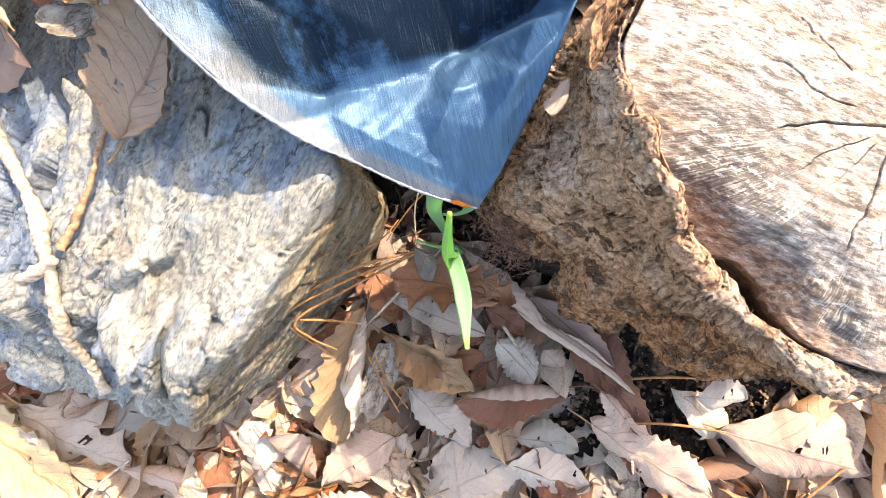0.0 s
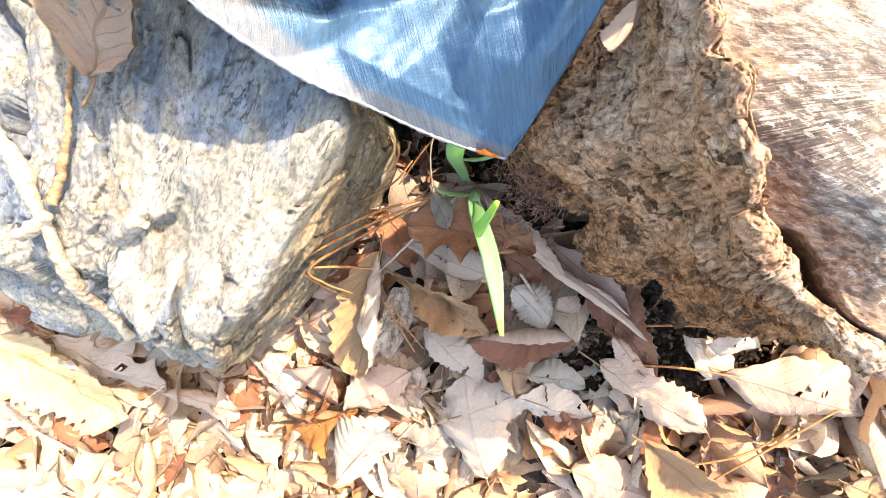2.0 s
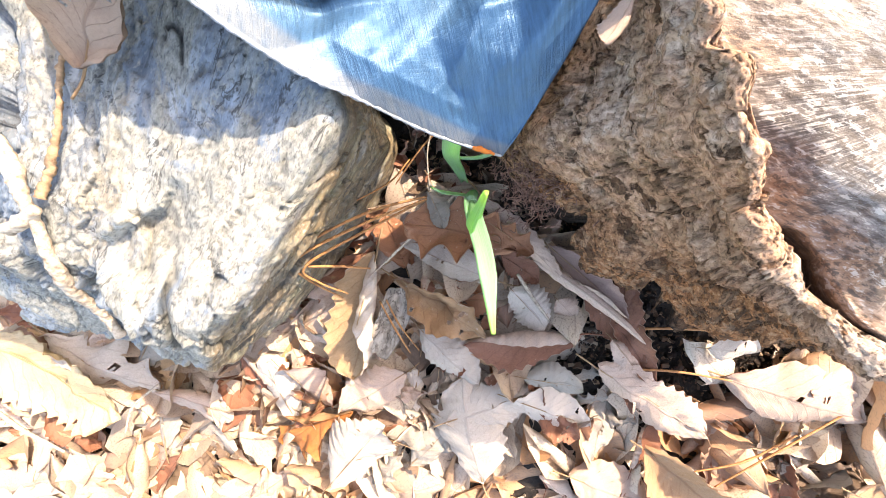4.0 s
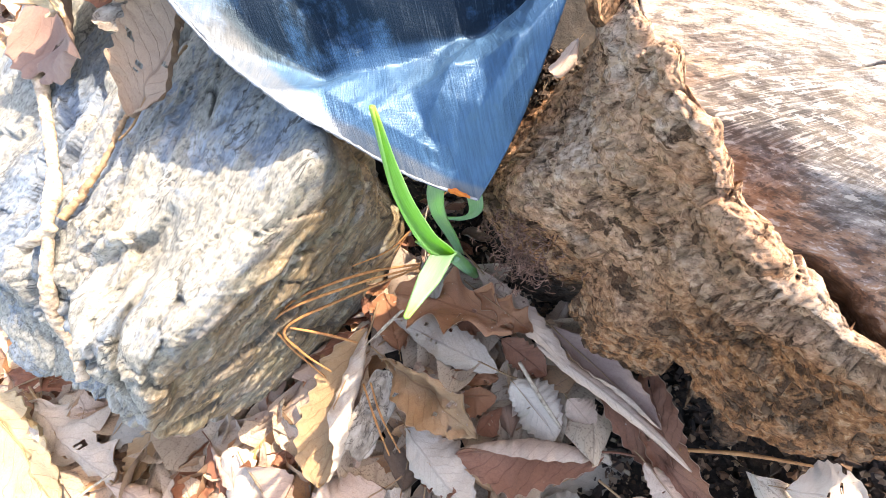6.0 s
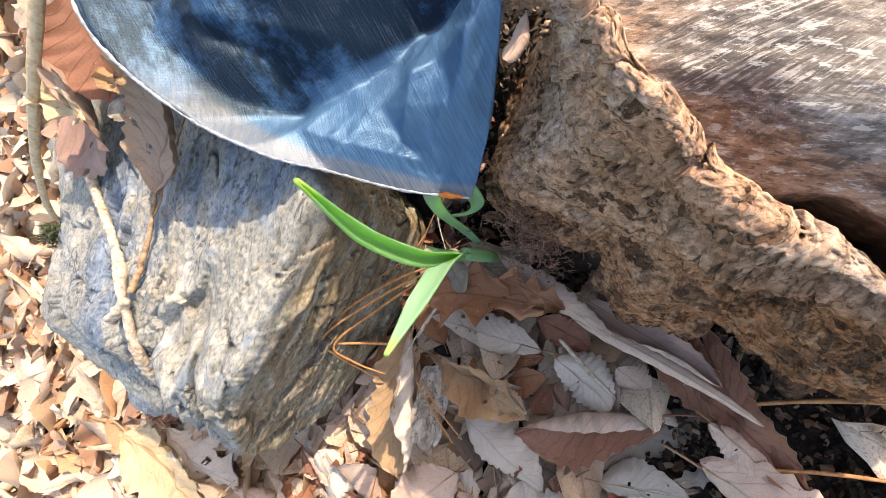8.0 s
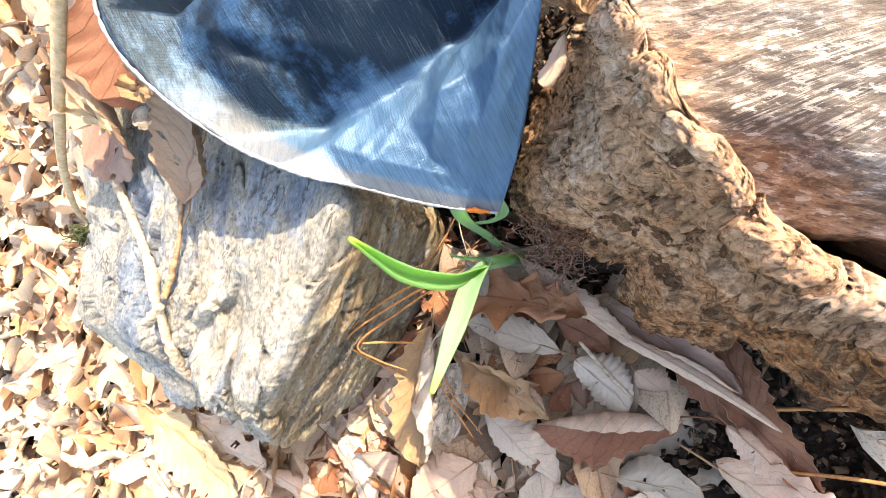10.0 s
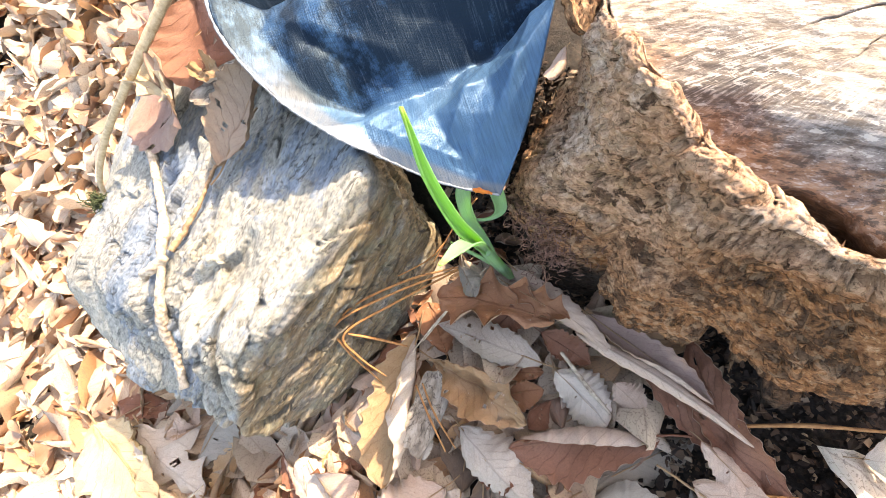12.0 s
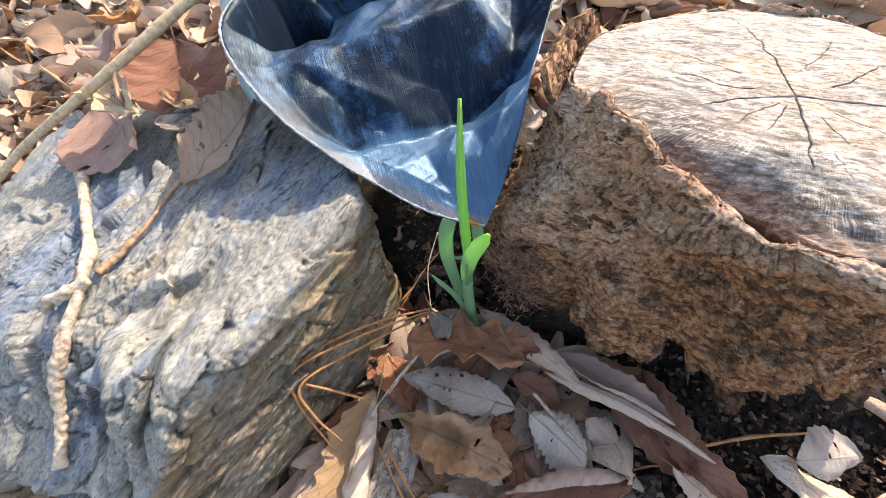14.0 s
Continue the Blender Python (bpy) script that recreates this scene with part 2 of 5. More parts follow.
    g.set(base_color=col, roughness=0.92, specular_ior_level=0.25)
    first = g.bump(g.math("ADD", g.math("FLOOR", plate), g.math("MULTIPLY", flake, 5.0)), 0.4, 0.0006)
    second = g.bump(crumb, 0.55, 0.0016, g.bump(flakes, 0.7, 0.0012, first))
    g.set(normal=g.bump(fine, 0.9, 0.0013, second))
    return g.material


def cut_wood_material():
    g = Graph("weathered_cut_wood")
    polar = g.tree.nodes.new("ShaderNodeUVMap")
    polar.uv_map = "uv"
    rays = g.noise(1.0, 6, 0.62, g.stretch((52, 75, 1), coords=polar.outputs[0]), 0.15)
    rings = g.noise(1.0, 5, 0.62, g.stretch((4, 700, 1), coords=polar.outputs[0]))
    saw = g.noise(260, 7, 0.72, g.stretch((0.22, 1, 1), (0, 0, -20)), 0.1)
    patch = g.noise(26, 7, 0.72)
    col = g.ramp(saw, (0.36, (0.085, 0.067, 0.055)), (0.47, (0.28, 0.238, 0.20)), (0.60, (0.52, 0.47, 0.415)))
    col = g.mix(g.ramp(rings, (0.38, 0.55), (0.5, 0.0)), col, (0.23, 0.185, 0.15))
    col = g.mix(g.ramp(patch, (0.52, 0.0), (0.64, 0.6)), col, (0.19, 0.17, 0.155))
    col = g.mix(g.ramp(g.noise(34, 6, 0.7, g.stretch((0.5, 1, 1), (0, 0, -10))), (0.48, 0.0), (0.60, 0.6)), col, (0.36, 0.235, 0.15))
    dark = g.math("MULTIPLY", g.attribute("rot"), g.ramp(g.noise(38, 8, 0.72, g.stretch((0.6, 1, 1), (0, 0, 30)), 0.5), (0.53, 1.0), (0.67, 0.5)))
    col = g.mix(dark, col, g.ramp(rays, (0.38, (0.034, 0.027, 0.024)), (0.56, (0.115, 0.095, 0.082))))
    flecks = g.math("MULTIPLY", g.attribute("rot"), g.ramp(g.math("ADD", g.math("MULTIPLY", rays, 0.6), g.math("MULTIPLY", g.noise(170, 5, 0.7), 0.4)), (0.51, 0.0), (0.57, 0.8)))
    col = g.mix(flecks, col, (0.44, 0.385, 0.33))
    col = g.mix(g.math("MULTIPLY", g.attribute("rim"), g.ramp(patch, (0.3, 0.6), (0.5, 0.95))), col, g.ramp(saw, (0.36, (0.13, 0.065, 0.035)), (0.6, (0.38, 0.23, 0.14))))
    stain = g.ramp(g.noise(20, 8, 0.74, g.stretch((0.7, 1, 1), (0, 0, -15)), 0.4), (0.52, 0.0), (0.60, 0.75))
    col = g.mix(stain, col, g.ramp(saw, (0.38, (0.05, 0.047, 0.047)), (0.58, (0.26, 0.245, 0.235))))
    speck = g.noise(380, 5, 0.75, g.stretch((0.35, 1, 1), (0, 0, -20)))
    col = g.mix(g.ramp(speck, (0.41, 0.85), (0.48, 0.0)), col, (0.075, 0.056, 0.043))
    col = g.mix(g.ramp(speck, (0.56, 0.0), (0.61, 0.6)), col, (0.58, 0.53, 0.465))
    col = g.mix(g.attribute("crack"), col, (0.03, 0.018, 0.012))
    g.set(base_color=col, roughness=0.75, specular_ior_level=0.35)
    chip = g.noise(420, 5, 0.75)
    first = g.bump(saw, 0.3, 0.0008)
    g.set(normal=g.bump(chip, 0.5, 0.0008, g.bump(rays, 0.4, 0.0010, first)))
    return g.material


def sheet_material():
    g = Graph("black_woven_plastic")
    weave = g.tree.nodes.new("ShaderNodeUVMap")
    weave.uv_map = "uv"
    threads = []
    for axis, size in (("X", 215.0), ("Y", 185.0)):
        w = g.add("ShaderNodeTexWave", scale=size, distortion=2.2, detail=3.0)
        w.inputs["Detail Scale"].default_value = 1.2
        w.bands_direction = axis
        g.feed(w.inputs["Vector"], weave.outputs[0])
        threads.append(g.ramp(w.outputs["Fac"], (0.0, 0.0), (0.35, 1.0)))
    cloth = g.math("MULTIPLY", threads[0], threads[1])
    streaks = g.noise(1.0, 6, 0.7, g.stretch((700, 60, 1), coords=weave.outputs[0]))
    broad = g.noise(60, 5, 0.65)
    grain = g.noise(900, 3, 0.6)
    # Random blue patches imitate the uneven reflection of sky in the plastic.
    sheen_patch = g.ramp(g.noise(22, 7, 0.72, g.stretch((1, 0.5, 1), (0, 0, 30))), (0.48, 0.0), (0.60, 1.0))
    col = g.mix(sheen_patch, (0.005, 0.011, 0.022), (0.016, 0.060, 0.135))
    col = g.mix(g.ramp(streaks, (0.55, 0.0), (0.72, 0.4)), col, (0.10, 0.14, 0.19))
    col = g.mix(g.math("MULTIPLY", g.math("SUBTRACT", 1.0, cloth), 0.4), col, (0.006, 0.010, 0.016))
    hem, worn_or_lit = g.attribute("hem"), g.attribute("worn_or_lit")
    # Sky light on the corner flap is put into a lighter blue colour.
    col = g.mix(g.math("MULTIPLY", worn_or_lit, g.ramp(streaks, (0.35, 0.45), (0.6, 0.95))), col, (0.040, 0.100, 0.185))
    col = g.mix(g.math("MULTIPLY", hem, g.ramp(streaks, (0.3, 0.25), (0.6, 0.9))), col, (0.125, 0.132, 0.138))
    rough = g.ramp(g.math("ADD", g.math("MULTIPLY", streaks, 0.6), g.math("MULTIPLY", broad, 0.4)), (0.35, 0.28), (0.65, 0.50))
    # Blue specular tint stands in for the blue of the reflected sky.
    g.set(base_color=col, roughness=rough, specular_ior_level=g.math("MAXIMUM", g.math("MULTIPLY", worn_or_lit, g.math("SUBTRACT", 0.85, g.math("MULTIPLY", hem, 0.35))), g.ramp(sheen_patch, (0.0, 0.22), (1.0, 0.65))), specular_tint=g.mix(hem, (0.50, 0.78, 1.0), (0.9, 0.95, 1.0)))
    first = g.bump(broad, 0.2, 0.002)
    second = g.bump(streaks, 0.6, 0.0009, first)
    third = g.bump(grain, 0.25, 0.0003, second)
    g.set(normal=g.bump(cloth, 0.18, 0.0003, third))
    return g.material


def sheet_back_material():
    g = Graph("pale_blue_plastic")
    n = g.noise(60, 7, 0.7, g.stretch((1, 0.3, 0.5)))
    g.set(base_color=g.ramp(n, (0.36, (0.09, 0.14, 0.17)), (0.5, (0.20, 0.29, 0.34)), (0.66, (0.36, 0.44, 0.47))), roughness=g.ramp(n, (0.3, 0.35), (0.7, 0.55)), normal=g.bump(g.noise(500, 4, 0.6), 0.4, 0.0005, g.bump(n, 0.4, 0.002)))
    return g.material


LEAF_COLOURS = {
    "pale": ((0.47, 0.375, 0.30), (0.69, 0.585, 0.485), (0.36, 0.28, 0.235)),
    "pinkish": ((0.44, 0.295, 0.22), (0.65, 0.48, 0.375), (0.30, 0.20, 0.15)),
    "tan": ((0.34, 0.20, 0.095), (0.54, 0.37, 0.22), (0.22, 0.11, 0.045)),
    "orange_tan": ((0.32, 0.175, 0.085), (0.50, 0.31, 0.175), (0.20, 0.085, 0.035)),
    "orange": ((0.38, 0.125, 0.03), (0.57, 0.24, 0.08), (0.22, 0.06, 0.015)),
    "redbrown": ((0.19, 0.072, 0.040), (0.38, 0.17, 0.10), (0.11, 0.038, 0.02)),
    "mauve": ((0.27, 0.155, 0.12), (0.44, 0.29, 0.23), (0.30, 0.18, 0.14)),
    "hazel": ((0.12, 0.072, 0.046), (0.26, 0.175, 0.12), (0.12, 0.07, 0.04)),
    "grey": ((0.25, 0.205, 0.165), (0.42, 0.365, 0.30), (0.20, 0.155, 0.115)),
    "golden": ((0.45, 0.31, 0.17), (0.64, 0.49, 0.30), (0.28, 0.15, 0.05)),
    "walnut": ((0.29, 0.19, 0.13), (0.46, 0.325, 0.235), (0.16, 0.09, 0.055)),
    "straw": ((0.42, 0.30, 0.165), (0.62, 0.49, 0.31), (0.30, 0.19, 0.09)),
    "rust": ((0.30, 0.125, 0.060), (0.46, 0.215, 0.115), (0.20, 0.07, 0.03)),
}
# The upper side of a leaf whose pale underside gives it its colour, and the other way round.
OTHER_SIDE = {"pale": "orange_tan", "pinkish": "redbrown", "grey": "hazel", "tan": "pale", "orange_tan": "pinkish", "orange": "orange_tan", "redbrown": "pinkish", "mauve": "pinkish", "hazel": "grey", "rust": "pinkish", "straw": "pale", "walnut": "walnut", "golden": "straw"}


def leaf_material(name, dull, bright, vein_colour, joined=False):
    g = Graph(name)
    uv = g.tree.nodes.new("ShaderNodeUVMap")
    uv.uv_map = "uv"
    split = g.add("ShaderNodeSeparateXYZ")
    g.feed(split.inputs[0], uv.outputs[0])
    along, across = split.outputs[0], g.math("ABSOLUTE", split.outputs[1])
    q = g.math("FRACT", g.math("SUBTRACT", g.math("MULTIPLY", along, 11.0), g.math("MULTIPLY", across, 2.4)))
    side_vein = g.ramp(g.math("ABSOLUTE", g.math("SUBTRACT", q, 0.5)), (0.0, 1.0), (0.05, 0.0))
    mid_vein = g.ramp(across, (0.02, 1.0), (0.055, 0.0))
    veins = g.math("MAXIMUM", side_vein, mid_vein)
    if joined:
        pick = g.add("ShaderNodeNewGeometry").outputs["Random Per Island"]
    else:
        pick = g.add("ShaderNodeObjectInfo").outputs["Random"]
    blotch = g.noise(55, 6, 0.68)
    fine = g.noise(620, 4, 0.6)
    fac = g.math("ADD", g.math("MULTIPLY", pick, 0.55), g.math("MULTIPLY", g.ramp(blotch, (0.3, 0.0), (0.7, 1.0)), 0.45))
    col = g.mix(fac, dull, bright)
    if joined:
        hue = g.ramp(pick, (0.0, (0.42, 0.33, 0.26)), (0.28, (0.56, 0.44, 0.32)), (0.46, (0.40, 0.22, 0.11)), (0.68, (0.62, 0.53, 0.42)), (0.84, (0.20, 0.085, 0.045)), (1.0, (0.48, 0.23, 0.08)))
        col = g.mix(0.85, col, hue)
    col = g.mix(g.math("MULTIPLY", veins, 0.45), col, vein_colour)
    col = g.mix(g.ramp(fine, (0.38, 0.6), (0.45, 0.0)), col, tuple(0.4 * c for c in dull))
    col = g.mix(g.ramp(g.noise(26, 5, 0.7), (0.60, 0.0), (0.74, 0.6)), col, tuple(0.55 * c for c in vein_colour))
    g.set(base_color=col, roughness=g.ramp(blotch, (0.3, 0.45), (0.7, 0.68)), specular_ior_level=0.35)
    height = g.math("ADD", g.math("MULTIPLY", veins, 0.8), g.math("MULTIPLY", blotch, 0.5))
    g.set(normal=g.bump(fine, 0.45, 0.0006, g.bump(height, 0.5, 0.0012)))
    glow = g.add("ShaderNodeBsdfTranslucent", color=col)
    both = g.add("ShaderNodeMixShader")
    both.inputs[0].default_value = 0.14
    g.tree.links.new(g.bsdf.outputs[0], both.inputs[1])
    g.tree.links.new(glow.outputs[0], both.inputs[2])
    g.tree.links.new(both.outputs[0], g.tree.nodes["Material Output"].inputs["Surface"])
    return g.material


def green_material(name, dark, light, stripe):
    g = Graph(name)
    uv = g.tree.nodes.new("ShaderNodeUVMap")
    uv.uv_map = "uv"
    lines = g.noise(1.0, 4, 0.6, g.stretch((6, 36, 1), coords=uv.outputs[0]))
    col = g.mix(g.ramp(lines, (0.35, 0.0), (0.65, 1.0)), dark, light)
    split = g.add("ShaderNodeSeparateXYZ")
    g.feed(split.inputs[0], uv.outputs[0])
    col = g.mix(g.ramp(split.outputs[0], (0.93, 0.0), (0.985, 0.9)), col, stripe)
    g.set(base_color=col, roughness=0.42, specular_ior_level=0.45)
    g.set(normal=g.bump(lines, 0.3, 0.0006))
    glow = g.add("ShaderNodeBsdfTranslucent", color=g.mix(0.75, col, (0.36, 0.74, 0.06), "MIX"))
    both = g.add("ShaderNodeMixShader")
    both.inputs[0].default_value = 0.5
    g.tree.links.new(g.bsdf.outputs[0], both.inputs[1])
    g.tree.links.new(glow.outputs[0], both.inputs[2])
    g.tree.links.new(both.outputs[0], g.tree.nodes["Material Output"].inputs["Surface"])
    return g.material


def flake_material():
    g = Graph("grey_bark_flake")
    n = g.noise(120, 7, 0.68, g.stretch((0.4, 1, 1)))
    crack = g.ramp(g.math("ABSOLUTE", g.math("SUBTRACT", g.noise(70, 5, 0.6, g.stretch((0.6, 1, 1)), 1.2), 0.5)), (0.004, 1.0), (0.02, 0.0))
    col = g.ramp(n, (0.34, (0.10, 0.078, 0.06)), (0.48, (0.23, 0.19, 0.15)), (0.62, (0.38, 0.33, 0.275)))
    g.set(base_color=g.mix(g.math("MULTIPLY", crack, 0.85), col, (0.05, 0.035, 0.025)), roughness=0.9, normal=g.bump(g.noise(420, 5, 0.7), 0.6, 0.0008, g.bump(crack, -0.7, 0.001)))
    return g.material


def stick_material(name, dark, light):
    g = Graph(name)
    n = g.noise(240, 6, 0.7)
    g.set(base_color=g.ramp(n, (0.3, dark), (0.6, light)), roughness=0.8, normal=g.bump(g.noise(700, 4, 0.7), 0.6, 0.0008))
    return g.material


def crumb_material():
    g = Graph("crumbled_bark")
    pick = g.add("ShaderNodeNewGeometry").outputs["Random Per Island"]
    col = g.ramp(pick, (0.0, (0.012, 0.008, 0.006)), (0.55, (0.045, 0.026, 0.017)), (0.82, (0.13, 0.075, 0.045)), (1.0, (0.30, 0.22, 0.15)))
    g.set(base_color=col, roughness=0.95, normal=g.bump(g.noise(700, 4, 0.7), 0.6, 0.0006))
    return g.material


CRUMB = crumb_material()
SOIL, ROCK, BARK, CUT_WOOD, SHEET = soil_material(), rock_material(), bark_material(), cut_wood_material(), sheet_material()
SHEET_BACK = sheet_back_material()
LEAF = {k: leaf_material("dry_leaf_" + k, *v) for k, v in LEAF_COLOURS.items()}
LITTER = leaf_material("dry_leaf_litter", *LEAF_COLOURS["pinkish"], joined=True)
GREEN = green_material("sprout_green", (0.13, 0.30, 0.11), (0.25, 0.44, 0.24), (0.36, 0.50, 0.10))
PALE_GREEN = green_material("sprout_pale_green", (0.20, 0.36, 0.24), (0.36, 0.52, 0.40), (0.40, 0.52, 0.16))
FLAKE = flake_material()
ROOT = stick_material("dark_rootlet", (0.06, 0.026, 0.018), (0.26, 0.14, 0.10))
PALE_TWIG = stick_material("pale_twig_bark", (0.15, 0.09, 0.055), (0.56, 0.46, 0.35))
BROWN_TWIG = stick_material("brown_dry_stalk", (0.13, 0.07, 0.035), (0.36, 0.23, 0.13))
PALE_STEM = stick_material("pale_dead_stem", (0.32, 0.22, 0.12), (0.58, 0.44, 0.28))
NEEDLE = stick_material("dry_pine_needle", (0.22, 0.085, 0.03), (0.45, 0.21, 0.075))
ORANGE_TAG = stick_material("orange_scrap", (0.38, 0.08, 0.01), (0.58, 0.17, 0.02))
THREAD = stick_material("frayed_thread", (0.08, 0.09, 0.10), (0.32, 0.34, 0.37))
MOSS = stick_material("dark_moss", (0.015, 0.022, 0.008), (0.06, 0.075, 0.025))


# ---- ground ----
def ground_z(x, y):
    """Height of the leaf litter: level in the gap, falling to the left, rising to the back; an unseen heap is added
    under the sheet to block sun from behind.
    """
    x, y = np.asarray(x, float), np.asarray(y, float)
    added_heap = np.exp(-(((x - 0.0) / 0.13) ** 4)) * smooth(0.07, 0.17, y) * smooth(0.5, 0.25, y)
    return -0.080 + 0.056 * np.tanh(x / 0.8) + 0.024 * np.tanh(y / 0.8) + 0.10 * smooth(0.1, 0.9, y) + 0.085 * added_heap


def build_ground():
    fine = np.linspace(-1, 1, 181)
    axis = 1.6 * fine * (0.35 + 0.65 * fine**2)
    axis = np.concatenate([[-400, -60, -12, -4], axis, [4, 12, 60, 400]])
    x, y = np.meshgrid(axis, axis, indexing="ij")
    p = np.stack([x.ravel(), y.ravel(), 0 * x.ravel()], -1)
    p[:, 2] = ground_z(p[:, 0], p[:, 1]) - 0.022 + 0.006 * fbm(p, 25, 4, 3)
    me = mesh_from("ground", p, grid_faces(len(axis), len(axis))[:, ::-1], SOIL)
    tagged(new("ground", me), "dark brown humus soil under the fallen leaves", "ground", kind="structure")


build_ground()


# ---- rock ----
ROCK_MIDDLE = np.array([-0.21, 0.03, -0.03])


def cube_sphere(n):
    """Directions on a sphere from the six faces of a cube, with shared corners merged."""
    s = np.tan(np.linspace(-1, 1, n + 1) * math.pi / 4)
    a, b = np.meshgrid(s, s, indexing="ij")
    one = np.ones_like(a)
    sides = [(one, a, b), (-one, b, a), (b, one, a), (a, -one, b), (a, b, one), (b, a, -one)]
    verts = np.concatenate([np.stack(f, -1).reshape(-1, 3) for f in sides])
    faces = np.concatenate([grid_faces(n + 1, n + 1) + k * (n + 1) ** 2 for k in range(6)])
    _, first, back_to = np.unique(np.round(verts, 6), axis=0, return_index=True, return_inverse=True)
    verts = verts[first]
    return verts / np.linalg.norm(verts, axis=1)[:, None], back_to.ravel()[faces]


def facet(normal, place):
    n = np.array(normal, float)
    n /= np.linalg.norm(n)
    return n, n @ (np.array(place) - ROCK_MIDDLE)


def build_rock():
    ways, faces = cube_sphere(170)
    facets = [
        facet((-0.04, -0.02, 1), (-0.15, 0.05, 0.071)),
        facet((-0.35, 0.0, 0.94), (-0.37, 0.07, 0.052)),
        facet((-0.15, -0.55, 0.82), (-0.20, -0.05, 0.053)),
        facet((-0.22, -0.97, -0.05), (-0.165, -0.114, 0.02)),
        facet((-0.55, -0.75, 0.35), (-0.30, -0.085, 0.020)),
        facet((-0.95, -0.1, 0.3), (-0.42, 0.05, 0.01)),
        facet((0.89, -0.455, -0.03), (-0.057, 0.047, 0.06)),
        facet((0.794, -0.608, 0.0), (-0.085, -0.008, 0.05)),
        facet((0.85, 0.5, -0.05), (-0.052, 0.085, 0.05)),
        facet((0.05, 1, 0.15), (-0.2, 0.21, 0.04)),
        facet((0, 0, -1), (-0.2, 0.0, -0.14)),
    ]
    inverse = np.stack([np.maximum(ways @ n, 1e-4) / d for n, d in facets], 1)
    far = 1 / (inverse**34).sum(1) ** (1 / 34)
    p = ROCK_MIDDLE + ways * far[:, None]
    right = smooth(0.1, 0.6, inverse[:, 6:9].max(1) - inverse[:, [0, 1, 2, 4]].max(1) + 0.3) * smooth(0.0, 0.03, 0.075 - p[:, 2])
    # Foliation: thin sheets that run along the stone, tilted, and break into steps.
    lay = p @ np.array([[0.97, 0.30, 0.0], [-0.24, 0.80, 0.0], [0.25, -0.1, 1.0]])
    lay[:, 1] *= 0.40
    step = fbm(lay, 42, 5, 5, 0.55)
    shelf = 0.5 * (np.round(step * 3.0) / 3.0) + 0.5 * step
    wander = 0.006 * np.stack([fbm(p, 40, 3, 81), fbm(p, 40, 3, 82), fbm(p, 40, 3, 83)], -1)
    big, seam = chips(lay + wander, 170, (1, 1, 1), 71, 0.13, 0.0028)
    small, seam2 = chips(lay + 0.4 * wander, 1500, (1, 1, 1), 72, 0.06, 0.0004)
    terrace = 4.5 * fbm(lay * (1, 0.7, 1) + 0.5 * wander, 17, 5, 15, 0.55)
    terrace = (np.floor(terrace) + smooth(0.72, 1.0, terrace % 1)) / 4.5
    rough = big + small + (1 - 0.9 * np.clip(right, 0, 1)) * (0.0060 * terrace + 0.0012 * shelf) + (0.0013 + 0.0008 * right) * ridged(lay, 80, 5, 9, 0.58) + 0.004 * fbm(p, 14, 3, 2) + 0.00035 * fbm(p, 300, 3, 4)
    # Open joints along the foliation.
    vein = np.abs(fbm(lay * (1, 0.8, 1), 15, 3, 61))
    across = np.abs(fbm(p * (0.5, 1, 1), 13, 3, 62))
    groove = np.exp(-((vein / 0.016) ** 2)) * smooth(-0.1, 0.3, fbm(p, 12, 2, 63)) + 0.8 * np.exp(-((across / 0.011) ** 2)) * smooth(0.05, 0.35, fbm(p, 16, 2, 64))
    groove = np.clip(groove + 0.6 * smooth(0.0012, 0.0002, seam) * smooth(-0.2, 0.3, fbm(p, 20, 2, 66)) + 0.22 * smooth(0.001, 0.0002, seam2), 0, 1)
    rough -= 0.0045 * groove
    # A hollow with a dark floor between two lobes of the front, and a crack along the top.
    hollow = np.exp(-(((p[:, 0] + 0.205) / 0.032) ** 2 + ((p[:, 1] + 0.062) / 0.030) ** 2)) * 0.018
    crack = np.exp(-(((p[:, 0] + 0.185 + 0.25 * (p[:, 1] + 0.03) + 0.012 * value_noise(p * 45, 8)) / 0.006) ** 2)) * 0.012 * smooth(0.0, -0.06, p[:, 1])
    dx, dy = p[:, 0] + 0.150 + 0.010 * value_noise(p * 40, 18), p[:, 1] - 0.002 + 0.010 * value_noise(p * 40, 19)
    recess = 0.013 * np.exp(-(((0.9 * dx + 0.4 * dy) / 0.034) ** 4 + ((0.9 * dy - 0.4 * dx) / 0.013) ** 4)) * smooth(0.0, 0.03, p[:, 2])
    lump = 0.007 * np.exp(-(((p[:, 0] + 0.176) / 0.024) ** 4 + ((p[:, 1] + 0.046) / 0.028) ** 4))
    seam_x = p[:, 0] + 0.142 - 0.20 * (p[:, 1] + 0.03) + 0.008 * value_noise(p * 60, 20)
    joint = 0.010 * np.exp(-((seam_x / 0.0035) ** 2)) * smooth(0.0, -0.02, p[:, 1]) * smooth(-0.095, -0.07, p[:, 1]) * smooth(0.0, 0.03, p[:, 2])
    p = p + ways * (0.95 * rough - hollow - crack - recess + lump - joint)[:, None]
    # Recess floor is darkened as well, its shade put into the colour.
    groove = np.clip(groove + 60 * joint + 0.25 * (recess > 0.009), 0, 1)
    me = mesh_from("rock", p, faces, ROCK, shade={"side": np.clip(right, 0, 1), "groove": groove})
    tagged(new("rock", me), "blue-grey layered schist rock with pale crust and a rusty brown side", "rock")


build_rock()


